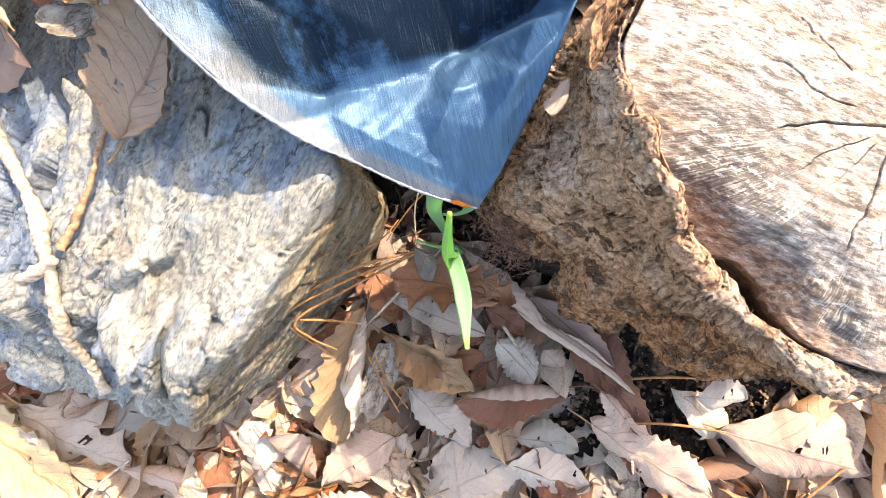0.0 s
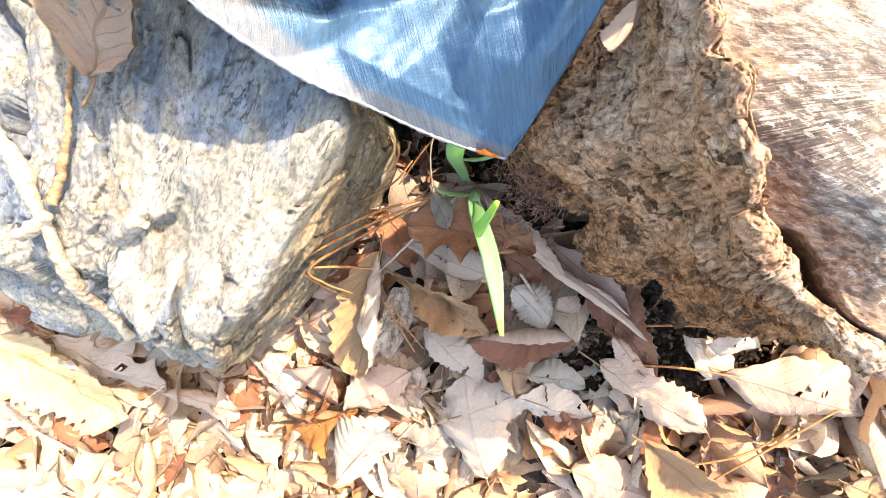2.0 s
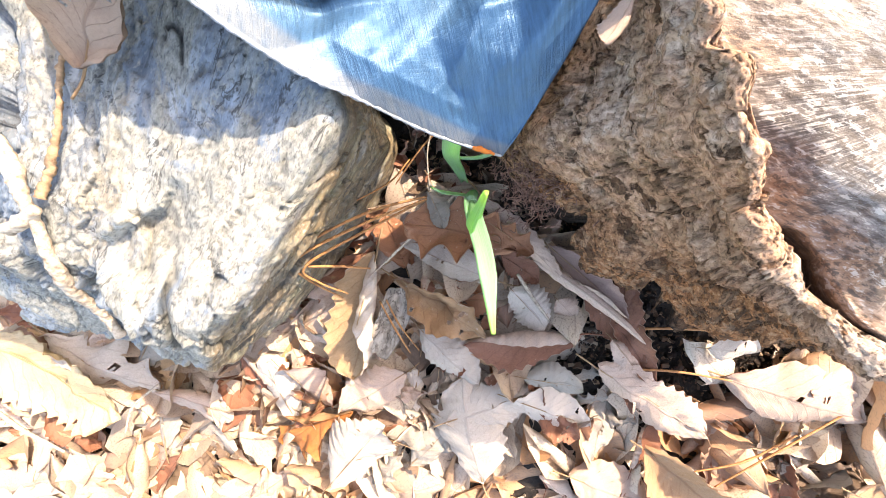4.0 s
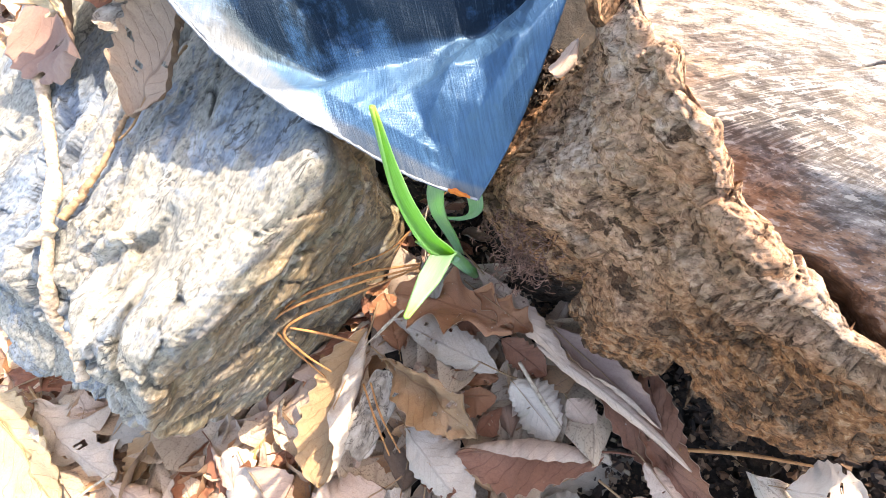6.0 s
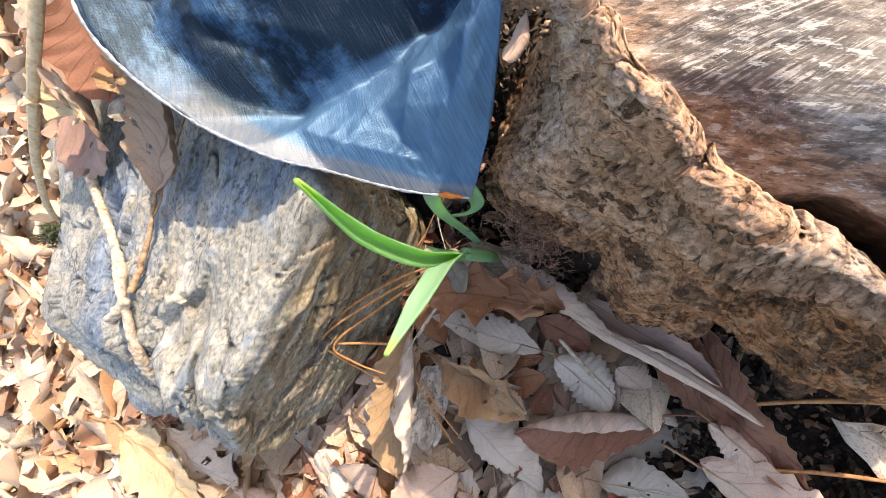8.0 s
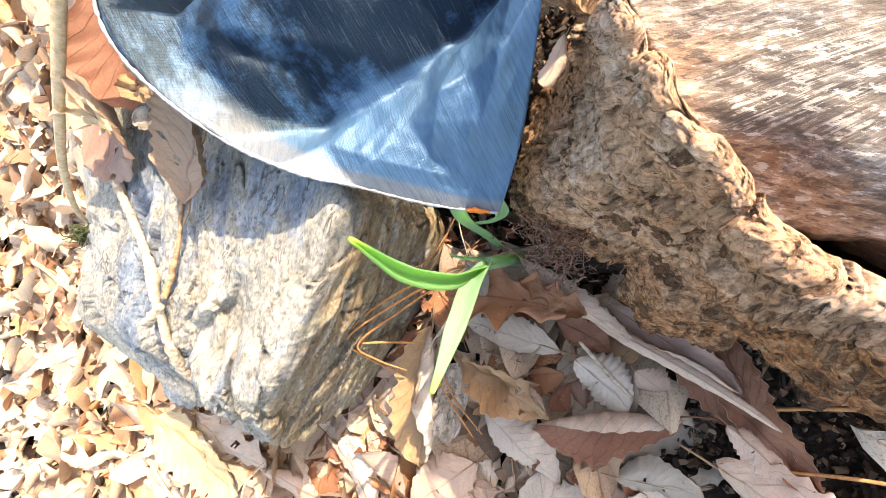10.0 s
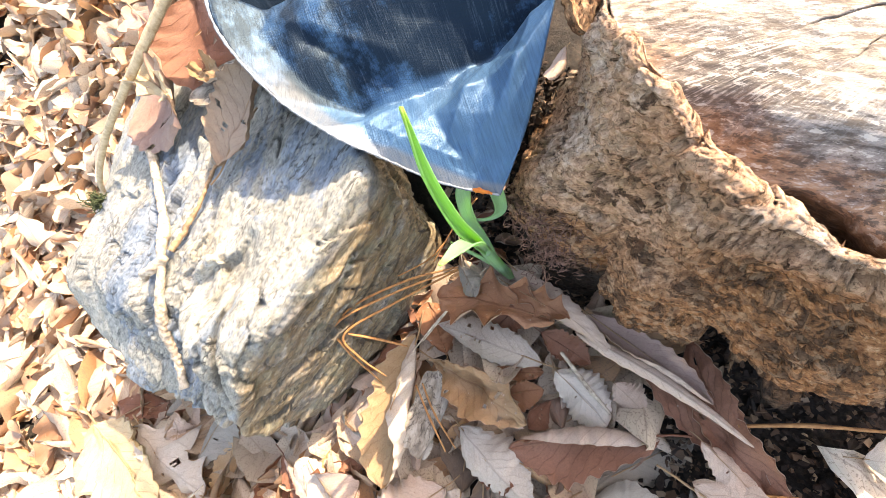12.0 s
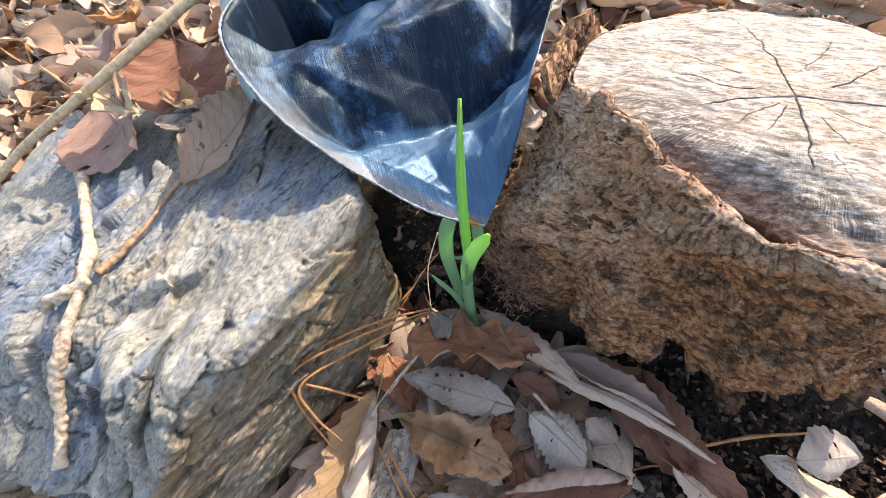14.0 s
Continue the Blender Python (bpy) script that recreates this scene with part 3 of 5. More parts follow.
def resting_on(name):
    ob = bpy.data.objects[name]
    return BVHTree.FromPolygons([v.co for v in ob.data.vertices], [p.vertices for p in ob.data.polygons])


ROCK_TREE = resting_on("rock")


def rock_z(x, y):
    hit = ROCK_TREE.ray_cast(Vector((x, y, 1)), Vector((0, 0, -1)))[0]
    return hit.z if hit else -0.08


def on_rock(points, lift):
    """A line x, y laid on the rock's top, that far above it; it bridges the hollows."""
    line = curve_points([(x, y, 0) for x, y in points], 60)
    z = np.array([max(rock_z(x + d, y + e) for d, e in ((0, 0), (0.003, 0), (-0.003, 0))) for x, y, _ in line])
    for _ in range(3):
        z = np.maximum(z, np.convolve(np.pad(z, 4, "edge"), np.ones(9) / 9, "valid"))
    z = np.convolve(np.pad(z, 2, "edge"), np.ones(5) / 5, "valid")
    return [(x, y, h + lift) for (x, y, _), h in list(zip(line, z))[::3]]


# ---- stump ----
STUMP = np.array([0.213, 0.097, 0.0])


def around(a, middle, wide, power=2):
    return np.exp(-(np.abs((a - middle + 180) % 360 - 180) / wide) ** power)


def stump_radius(a, z):
    """Outer radius of the bark at an angle (degrees) and a height."""
    top = 0.116 + 0.005 * around(a, 190, 9) - 0.003 * around(a, 210, 10) - 0.009 * around(a, 238, 13) + 0.010 * around(a, 166, 14) + 0.012 * around(a, 140, 20)
    foot = np.interp(z, [-0.12, -0.055, 0.0, 0.05, 0.09, 0.12], [0.060, 0.047, 0.024, 0.010, 0.0, -0.003])
    bulge = 0.026 * around(a, 187, 13) * smooth(0.09, 0.03, z) * smooth(-0.09, -0.01, z)
    under = 0.085 * smooth(-0.007, -0.020, z + 0.010 * np.sin(a / 5.0) + 0.006 * np.sin(a / 1.7)) * around(a, 260, 46, 4)
    return top + foot + bulge - under


def build_stump():
    stump = thing("tree_stump", "old sawn tree stump with crumbling brown bark", "stump", at=tuple(STUMP))
    n = 720
    a = np.linspace(0, 360, n, endpoint=False)
    round_ = np.stack([np.cos(np.radians(a)), np.sin(np.radians(a)), 0 * a], -1)
    jag = 0.0038 * fbm(round_, 5, 3, 31, 0.45)
    rag = 0.0026 * fbm(round_, 6, 3, 36, 0.5)
    front = around(a, 222, 48, 6)
    gap = np.clip(around(a, 211, 12, 4) + around(a, 239, 16, 4) + 0.5 * around(a, 181, 4, 4), 0, 1)
    gap = np.clip(gap * (1 + 0.4 * fbm(round_, 6, 2, 6)), 0, 1)
    crest = np.interp(a, [0, 150, 172, 188, 198, 211, 223, 241, 248, 268, 300, 360], [0.098, 0.098, 0.110, 0.126, 0.123, 0.113, 0.108, 0.096, 0.100, 0.090, 0.094, 0.098])
    crest = crest + 0.8 * jag + rag * front - 0.012 * around(a, 180, 3)
    calm_crest = np.convolve(np.pad(crest, 20, "wrap"), np.ones(41) / 41, "valid")
    outer_z = np.linspace(0, 1, 130)
    rows = []
    for w in outer_z:
        z = -0.12 + (calm_crest + 0.12) * w + (crest - calm_crest) * w**8
        rows.append(np.stack([stump_radius(a, z) + 0.6 * jag * w**6, z], -1))
    wide = 0.006 + 0.004 * front + 0.8 * jag + 0.006 * around(a, 228, 9)
    for w in np.linspace(0.1, 1, 22):
        rows.append(np.stack([stump_radius(a, crest) + 0.6 * jag - wide * w, crest + 0.003 * math.sin(w * 3.1) - 0.003 * w], -1))
    for w in np.linspace(0.1, 1, 16):
        rows.append(np.stack([stump_radius(a, crest) + 0.6 * jag - wide + 0.004 * w * gap, crest - 0.003 - 0.075 * w], -1))
    rz = np.array(rows)
    ca, sa = np.cos(np.radians(a)), np.sin(np.radians(a))
    flat = np.stack([rz[..., 0] * ca, rz[..., 0] * sa, rz[..., 1]], -1).reshape(-1, 3)
    out = np.stack([np.broadcast_to(ca, rz.shape[:2]), np.broadcast_to(sa, rz.shape[:2]), 0 * rz[..., 0]], -1).reshape(-1, 3)
    out[:, 2] = np.repeat(np.r_[np.zeros(130), np.linspace(0.5, 1, 22), np.zeros(16)], n)
    out[:, :2] *= np.repeat(np.r_[np.ones(130), np.linspace(0.6, 0.1, 22), -0.3 * np.ones(16)], n)[:, None]
    squash = flat * (1, 1, 3.0)
    scales, seam = chips(squash * (1, 1, 1.2) + 0.003 * np.stack([fbm(flat, 90, 2, 91), fbm(flat, 90, 2, 92), fbm(flat, 90, 2, 93)], -1), 300, (1, 1, 1), 73, 0.10, 0.0030)
    plates = fbm(squash + 0.004 * value_noise(flat * 90, 4)[:, None], 24, 5, 27, 0.55)
    flakes, seam2 = chips(squash + 0.0015 * np.stack([fbm(flat, 200, 2, 94), fbm(flat, 200, 2, 96), fbm(flat, 200, 2, 97)], -1), 4200, (1, 1, 1), 74, 0.10, 0.0008)
    lumps = flakes + scales + 0.005 * fbm(flat, 18, 2, 21) + 0.0045 * (np.floor(plates * 3.2) / 3.2) + 0.0006 * ridged(squash, 65, 3, 22) + 0.0010 * fbm(flat, 230, 3, 23)
    split = np.exp(-((np.abs(fbm(squash * (1, 1, 1.3), 12, 5, 28)) / 0.045) ** 2)) * smooth(-0.15, 0.2, fbm(flat, 14, 2, 29))
    fissure = np.exp(-((np.abs(fbm(flat * (1, 1, 4.5) + 0.003 * value_noise(flat * 70, 12)[:, None], 10, 4, 38)) / 0.035) ** 2)) * smooth(0.0, 0.3, fbm(flat, 16, 2, 39))
    pits = np.clip(0.7 * split + 0.8 * fissure * np.repeat(np.r_[smooth(1.0, 0.8, outer_z), np.zeros(38)], n) + 0.25 * smooth(0.0008, 0.0002, seam2) + 0.8 * smooth(0.0016, 0.0004, seam) * smooth(0.0, 0.35, fbm(flat, 25, 2, 33)), 0, 1) * np.repeat(np.r_[np.ones(130), 0.4 * np.ones(38)], n)
    calm = np.repeat(np.r_[1 - 0.2 * smooth(0.9, 1.0, outer_z), 0.5 * np.ones(22), 0.8 * np.ones(16)], n)
    flat = flat + out * (0.85 * calm * lumps - 0.0095 * pits)[:, None]
    ringw = np.repeat(np.r_[0.85 * smooth(0.35, 0.85, outer_z) + 0.15 * smooth(0.93, 1.0, outer_z), np.ones(22), np.linspace(0.9, 0, 16) ** 2], n)
    ringw = np.clip(ringw + 0.45 * fbm(flat, 28, 4, 95) * (ringw > 0.02), 0, 1)
    angles = np.tile(a, len(rows))
    # Painted shade: towards the foot, in the undercut, beside the rootlets.
    foot_shade = np.clip(smooth(-0.015, -0.05, flat[:, 2] + 0.025 * fbm(flat, 30, 3, 8)) + smooth(-0.002, -0.020, flat[:, 2]) * around(angles, 260, 45, 4) + 0.6 * around(angles, 186, 8) * smooth(0.025, -0.01, flat[:, 2] + 0.02 * fbm(flat, 40, 3, 9)), 0, 1)
    ringw *= 1 - 0.85 * smooth(215, 240, angles) * np.repeat(np.r_[smooth(1.0, 0.90, outer_z), np.zeros(38)], n)
    me = mesh_from("bark", flat, grid_faces(len(rows), n, True), BARK, shade={"crest": ringw, "foot_shade": foot_shade, "pit": pits, "brown": np.clip(smooth(194, 224, angles + 14 * fbm(flat, 22, 4, 98)) + 0.6 * smooth(0.045, 0.0, flat[:, 2] + 0.03 * fbm(flat, 26, 4, 99)), 0, 1) * np.repeat(np.r_[np.ones(130), np.zeros(38)], n)})
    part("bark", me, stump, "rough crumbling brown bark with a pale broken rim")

    # The cut face: a disc with radial checks, its rim rotted away where the bark stands off.
    m = 120
    s = np.linspace(0, 1, m)
    edge = stump_radius(a, crest) + 0.6 * jag - wide - 0.0004 - 0.0015 * front - 0.0030 * gap - 0.0085 * around(a, 233, 17, 4) - 0.003 * around(a, 203, 6, 4)
    rr = np.concatenate([s[:, None] * edge, np.broadcast_to(edge, (12, n)) - 0.0012 * np.arange(12)[:, None] * gap])
    worn_or_lit = smooth(0.5, 1.0, s)[:, None] ** 1.6 * (0.003 + 0.002 * front) + smooth(0.74, 1.0, s)[:, None] ** 1.5 * (0.014 * around(a, 224, 27, 6) + 0.004 * around(a, 258, 9))
    zz = np.concatenate([0.105 + 0.004 * np.cos(np.radians(a - 190)) * s[:, None] - worn_or_lit, 0 * rr[m:]])
    zz[m:] = zz[m - 1] - 0.007 * np.arange(1, 13)[:, None]
    p = np.stack([rr * ca, rr * sa, zz], -1).reshape(-1, 3)
    ang = np.broadcast_to(a, rr.shape).ravel()
    rad = rr.ravel()
    crack = np.zeros(len(p))
    checks = ((181, 0.0, 0.056, 1.0), (343, 0.0, 0.10, 1.2), (250, 0.0, 0.064, 1.0), (82, 0.0, 0.104, 0.9), (18, 0.022, 0.075, 0.8), (206, 0.012, 0.050, 0.45), (222, 0.012, 0.045, 0.45), (273, 0.020, 0.045, 0.4), (261, 0.046, 0.070, 0.45), (157, 0.020, 0.066, 0.6), (130, 0.03, 0.07, 0.4), (50, 0.03, 0.08, 0.45), (305, 0.02, 0.06, 0.4))
    for at, start, end, size in checks:
        bend = 5 * value_noise(np.stack([rad * 35, 0 * rad + at, 0 * rad], -1), 3) + 1.2 * value_noise(np.stack([rad * 260, 0 * rad + at, 0 * rad], -1), 4)
        off = np.radians((ang - at - bend * smooth(0, 0.03, rad) + 180) % 360 - 180) * rad
        crack = np.maximum(crack, np.exp(-((off / (0.00036 * size * (1.3 - rad / 0.1))) ** 2)) * smooth(start - 0.001, start + 0.004, rad) * smooth(end, end - 0.012, rad))
    top = (np.arange(len(p)) < m * n).astype(float)
    saw = p @ np.array([[0.88, 0.47, 0], [-0.47, 0.88, 0], [0, 0, 1]])
    share = np.concatenate([np.broadcast_to(s[:, None], (m, n)), np.ones((12, n))]).ravel()
    rot = smooth(0.36, 0.7, share + 0.10 * fbm(p, 30, 3, 43)) * np.tile(0.25 + 0.75 * front, m + 12)
    teeth = fbm(saw * (0.12, 1, 1), 230, 3, 41)
    p[:, 2] += top * ((0.0001 + 0.0005 * rot) * teeth + 0.0008 * fbm(p, 60, 3, 42) - 0.003 * crack - 0.003 * rot * np.clip(fbm(p, 45, 3, 46), 0, 1))
    p[:, :2] += (1 - top)[:, None] * 0.004 * np.stack([fbm(p, 60, 3, 44), fbm(p, 60, 3, 45)], -1)
    uv = np.stack([np.radians(ang) / (2 * math.pi) * 10, rad], -1)
    # Side wall takes most of the crack colour: the gap's shade painted in.
    me = mesh_from("cut_face", p, grid_faces(m + 12, n, True), CUT_WOOD, uv=uv, shade={"crack": np.clip(crack * top + 0.75 * (1 - top), 0, 1), "rot": rot * smooth(1.0, 0.88, share), "rim": np.clip(np.tile(front, m + 12) * smooth(0.90, 0.97, share) + np.tile(gap, m + 12) * smooth(0.76, 0.88, share), 0, 1)})
    part("cut_face", me, stump, "pale weathered saw-cut wood with radial cracks")


build_stump()

# ---- plastic sheet ----
LEFT_EDGE = ((0.036, 0.060, 0.046), (0.006, 0.0655, 0.053), (-0.0135, 0.071, 0.061), (-0.036, 0.078, 0.076), (-0.053, 0.082, 0.090), (-0.066, 0.088, 0.100), (-0.085, 0.099, 0.111), (-0.105, 0.117, 0.125), (-0.1225, 0.1400, 0.138), (-0.130, 0.165, 0.145), (-0.128, 0.205, 0.150), (-0.135, 0.260, 0.165), (-0.150, 0.340, 0.195))
RIGHT_EDGE = ((0.036, 0.060, 0.046), (0.046, 0.077, 0.056), (0.054, 0.093, 0.064), (0.060, 0.107, 0.076), (0.067, 0.126, 0.092), (0.073, 0.146, 0.103), (0.082, 0.173, 0.108), (0.093, 0.205, 0.116), (0.106, 0.240, 0.126), (0.120, 0.280, 0.145), (0.138, 0.340, 0.180))
OUTER_EDGE = ((-0.110, 0.124, 0.112), (-0.132, 0.146, 0.098), (-0.160, 0.190, 0.088), (-0.190, 0.240, 0.085), (-0.230, 0.340, 0.090))


def fold(p, a, b, height, wide, sharp=1.2):
    """Height of one fold along the line from a to b."""
    a, b = np.array(a), np.array(b)
    w = np.clip((p - a) @ (b - a) / ((b - a) @ (b - a)), 0, 1)
    d = np.linalg.norm(p - a - w[:, None] * (b - a), axis=1)
    return height * np.exp(-((d / wide) ** sharp))


# Corners of the folds: the hem, the valley above the lit corner, the ridge, the hollow behind it and the far part.
HEM = ((0.014, 0.080, 0.058), (-0.020, 0.090, 0.076), (-0.050, 0.102, 0.082), (-0.080, 0.118, 0.098), (-0.106, 0.146, 0.118))
VALLEY = ((-0.058, 0.115, 0.070), (-0.029, 0.123, 0.067), (0.008, 0.145, 0.058), (0.028, 0.157, 0.057), (0.056, 0.170, 0.063), (0.036, 0.100, 0.072), (0.034, 0.124, 0.076), (-0.004, 0.108, 0.070), (0.055, 0.124, 0.089))
RIDGE = ((-0.108, 0.168, 0.122), (-0.062, 0.174, 0.121), (-0.020, 0.190, 0.119), (0.010, 0.203, 0.122), (0.036, 0.215, 0.124), (0.066, 0.196, 0.088))
BEHIND = ((-0.112, 0.195, 0.030), (-0.106, 0.240, 0.010), (-0.080, 0.204, 0.108), (-0.086, 0.250, 0.102), (-0.046, 0.226, 0.1235), (0.006, 0.235, 0.1235), (0.036, 0.247, 0.112), (0.070, 0.228, 0.090), (-0.09, 0.31, 0.08), (0.01, 0.31, 0.09), (0.09, 0.31, 0.12))


def draped(xy, otherwise):
    """Heights of a sheet stretched flat between the corners of its folds."""
    corners = np.array(LEFT_EDGE + RIGHT_EDGE[1:] + HEM + VALLEY + RIDGE + BEHIND)
    found = delaunay_2d_cdt([Vector(c[:2]) for c in corners], [], [], 0, 1e-6)
    order = [k[0] for k in found[3]]
    z = otherwise.copy()
    for tri in found[2]:
        a, b, c = (corners[order[k]] for k in tri)
        d = (b[1] - c[1]) * (a[0] - c[0]) + (c[0] - b[0]) * (a[1] - c[1])
        wa = ((b[1] - c[1]) * (xy[:, 0] - c[0]) + (c[0] - b[0]) * (xy[:, 1] - c[1])) / d
        wb = ((c[1] - a[1]) * (xy[:, 0] - c[0]) + (a[0] - c[0]) * (xy[:, 1] - c[1])) / d
        inside = (wa > -1e-6) & (wb > -1e-6) & (wa + wb < 1 + 1e-6)
        z[inside] = (wa * a[2] + wb * b[2] + (1 - wa - wb) * c[2])[inside]
    return z


def build_sheet():
    cloth = thing("plastic_sheet", "crumpled black woven plastic sheet lying over rock and stump", "plastic sheet", at=(0, 0, 0))
    rows, cols = 190, 130
    left, right = curve_points(LEFT_EDGE, rows), curve_points(RIGHT_EDGE, rows)
    u = np.linspace(0, 1, cols)[None, :, None]
    p = (left[:, None] * (1 - u) + right[:, None] * u).reshape(-1, 3)
    xy = p[:, :2]
    z_flat = p[:, 2].copy()
    inner = np.tile(np.minimum(smooth(0, 0.02, u[0, :, 0]), smooth(1, 0.98, u[0, :, 0])), rows)
    z = draped(xy, z_flat).reshape(rows, cols)
    for _ in range(2):
        z[1:-1, 1:-1] += 0.25 * (z[:-2, 1:-1] + z[2:, 1:-1] + z[1:-1, :-2] + z[1:-1, 2:] - 4 * z[1:-1, 1:-1])
    crumple, _ = chips(np.c_[xy, 0 * xy[:, 0]], 150, (1, 1, 1), 77, 0.07, 0.0003)
    crumple = crumple.reshape(rows, cols)
    for _ in range(7):
        crumple[1:-1, 1:-1] += 0.24 * (crumple[:-2, 1:-1] + crumple[2:, 1:-1] + crumple[1:-1, :-2] + crumple[1:-1, 2:] - 4 * crumple[1:-1, 1:-1])
    z = (z + crumple).ravel() - z_flat
    z += fold(xy, (-0.080, 0.146), (-0.035, 0.133), -0.004, 0.005, 1.1) + fold(xy, (-0.088, 0.155), (-0.03, 0.146), 0.003, 0.006, 1.1) + fold(xy, (-0.02, 0.166), (0.02, 0.172), -0.003, 0.006, 1.1)
    z += fold(xy, (0.012, 0.100), (0.026, 0.142), 0.004, 0.007, 1.3) + fold(xy, (0.044, 0.100), (0.058, 0.150), 0.004, 0.008, 1.4)
    z += 0.0011 * fbm(np.c_[xy * (1, 0.6), 0 * xy[:, 0]], 45, 3, 51) + 0.0005 * ridged(np.c_[xy @ np.array([[0.8, 0.6], [-0.6, 0.8]]) * (1, 0.3), 0 * xy[:, 0]], 90, 3, 52)
    p[:, 2] += inner * z
    uv = np.stack([p[:, 0] * 0.9 + p[:, 1] * 0.3, p[:, 1] * 0.95 - p[:, 0] * 0.25], -1)
    band = (smooth(0.66, 0.50, np.linspace(0, 1, rows))[:, None] * smooth(0.0200, 0.0120, u[0, :, 0][None] * np.linalg.norm(right - left, axis=1)[:, None])).ravel()
    # Mask of the flap below the valley, where sky light is painted on.
    me = mesh_from("sheet", p, grid_faces(rows, cols), SHEET, uv=uv, shade={"hem": band, "worn_or_lit": smooth(0.002, -0.002, p[:, 1] - 0.117 - 0.46 * (p[:, 0] + 0.058))})
    body = part("sheet", me, cloth)
    solid = body.modifiers.new("thickness", "SOLIDIFY")
    solid.thickness, solid.offset = 0.0007, -1

    # The side that hangs down outside the open fold.
    lip = left[int(rows * 0.59):]
    outer = curve_points(OUTER_EDGE, len(lip))
    w = np.linspace(0, 1, 40)[None, :, None]
    q = lip[:, None] * (1 - w) + outer[:, None] * w
    q[..., 2] += 0.008 * np.sin(w[..., 0] * math.pi)
    flat = q.reshape(-1, 3)
    flat[:, 2] += 0.004 * fbm(flat, 40, 3, 53) * np.tile(smooth(0, 0.2, w[0, :, 0]), len(lip))
    uv = np.stack([flat[:, 0] * 0.9, flat[:, 1] * 0.95 - flat[:, 2]], -1)
    me = mesh_from("hanging_side", flat, grid_faces(len(lip), 40)[:, ::-1], SHEET_BACK, uv=uv)
    part("hanging_side", me, cloth, "pale blue underside of the sheet")

    verts, faces = tube(left[::6] + (0, 0, 0.0004), [0.0007, 0.0009, 0.0007], 260, 7, 0.6, 420, 3)
    part("hem", mesh_from("hem", verts, faces, THREAD), cloth, "frayed rolled hem")
    verts, faces = tube(((0.020, 0.0625, 0.0510), (0.025, 0.0620, 0.0498), (0.032, 0.0605, 0.0478)), [0.0010, 0.0016, 0.0009], 12, 7, 0.4, 500, 5)
    part("orange_scrap", mesh_from("orange_scrap", verts * (1, 1, 1), faces, ORANGE_TAG), cloth, "small orange-brown torn scrap at the corner")


build_sheet()


# ---- sprout ----
def blade(spine, wide, channel, twist=(0, 0), n=44, across=9, facing=(0, -1, 0.2)):
    """A strap leaf along a smooth spine: half widths, the depth of its channel and its twist in degrees along it."""
    line = curve_points(spine, n)
    ahead = np.gradient(line, axis=0)
    ahead /= np.linalg.norm(ahead, axis=1)[:, None]
    t = np.linspace(0, 1, n)
    half = np.interp(t, np.linspace(0, 1, len(wide)), wide)
    side = np.cross(ahead, facing)
    side /= np.linalg.norm(side, axis=1)[:, None]
    out = np.cross(side, ahead)
    turn = np.radians(np.interp(t, np.linspace(0, 1, len(twist)), twist))[:, None]
    side, out = side * np.cos(turn) + out * np.sin(turn), out * np.cos(turn) - side * np.sin(turn)
    s = np.linspace(-1, 1, across)
    deep = np.interp(t, np.linspace(0, 1, len(channel)), channel)
    bow = deep[:, None] * (1.4 * s**2 - 0.4 * s**4)[None]
    p = line[:, None] + side[:, None] * (half[:, None] * s[None] * np.sqrt(1 - 0.6 * np.minimum(deep[:, None] / (half[:, None] + 1e-5), 1) ** 2 * 0.6))[..., None] + out[:, None] * bow[..., None]
    tt, ss = np.meshgrid(t, s / 2 + 0.5, indexing="ij")
    return p.reshape(-1, 3), grid_faces(n, across), np.stack([tt.ravel(), ss.ravel()], -1)


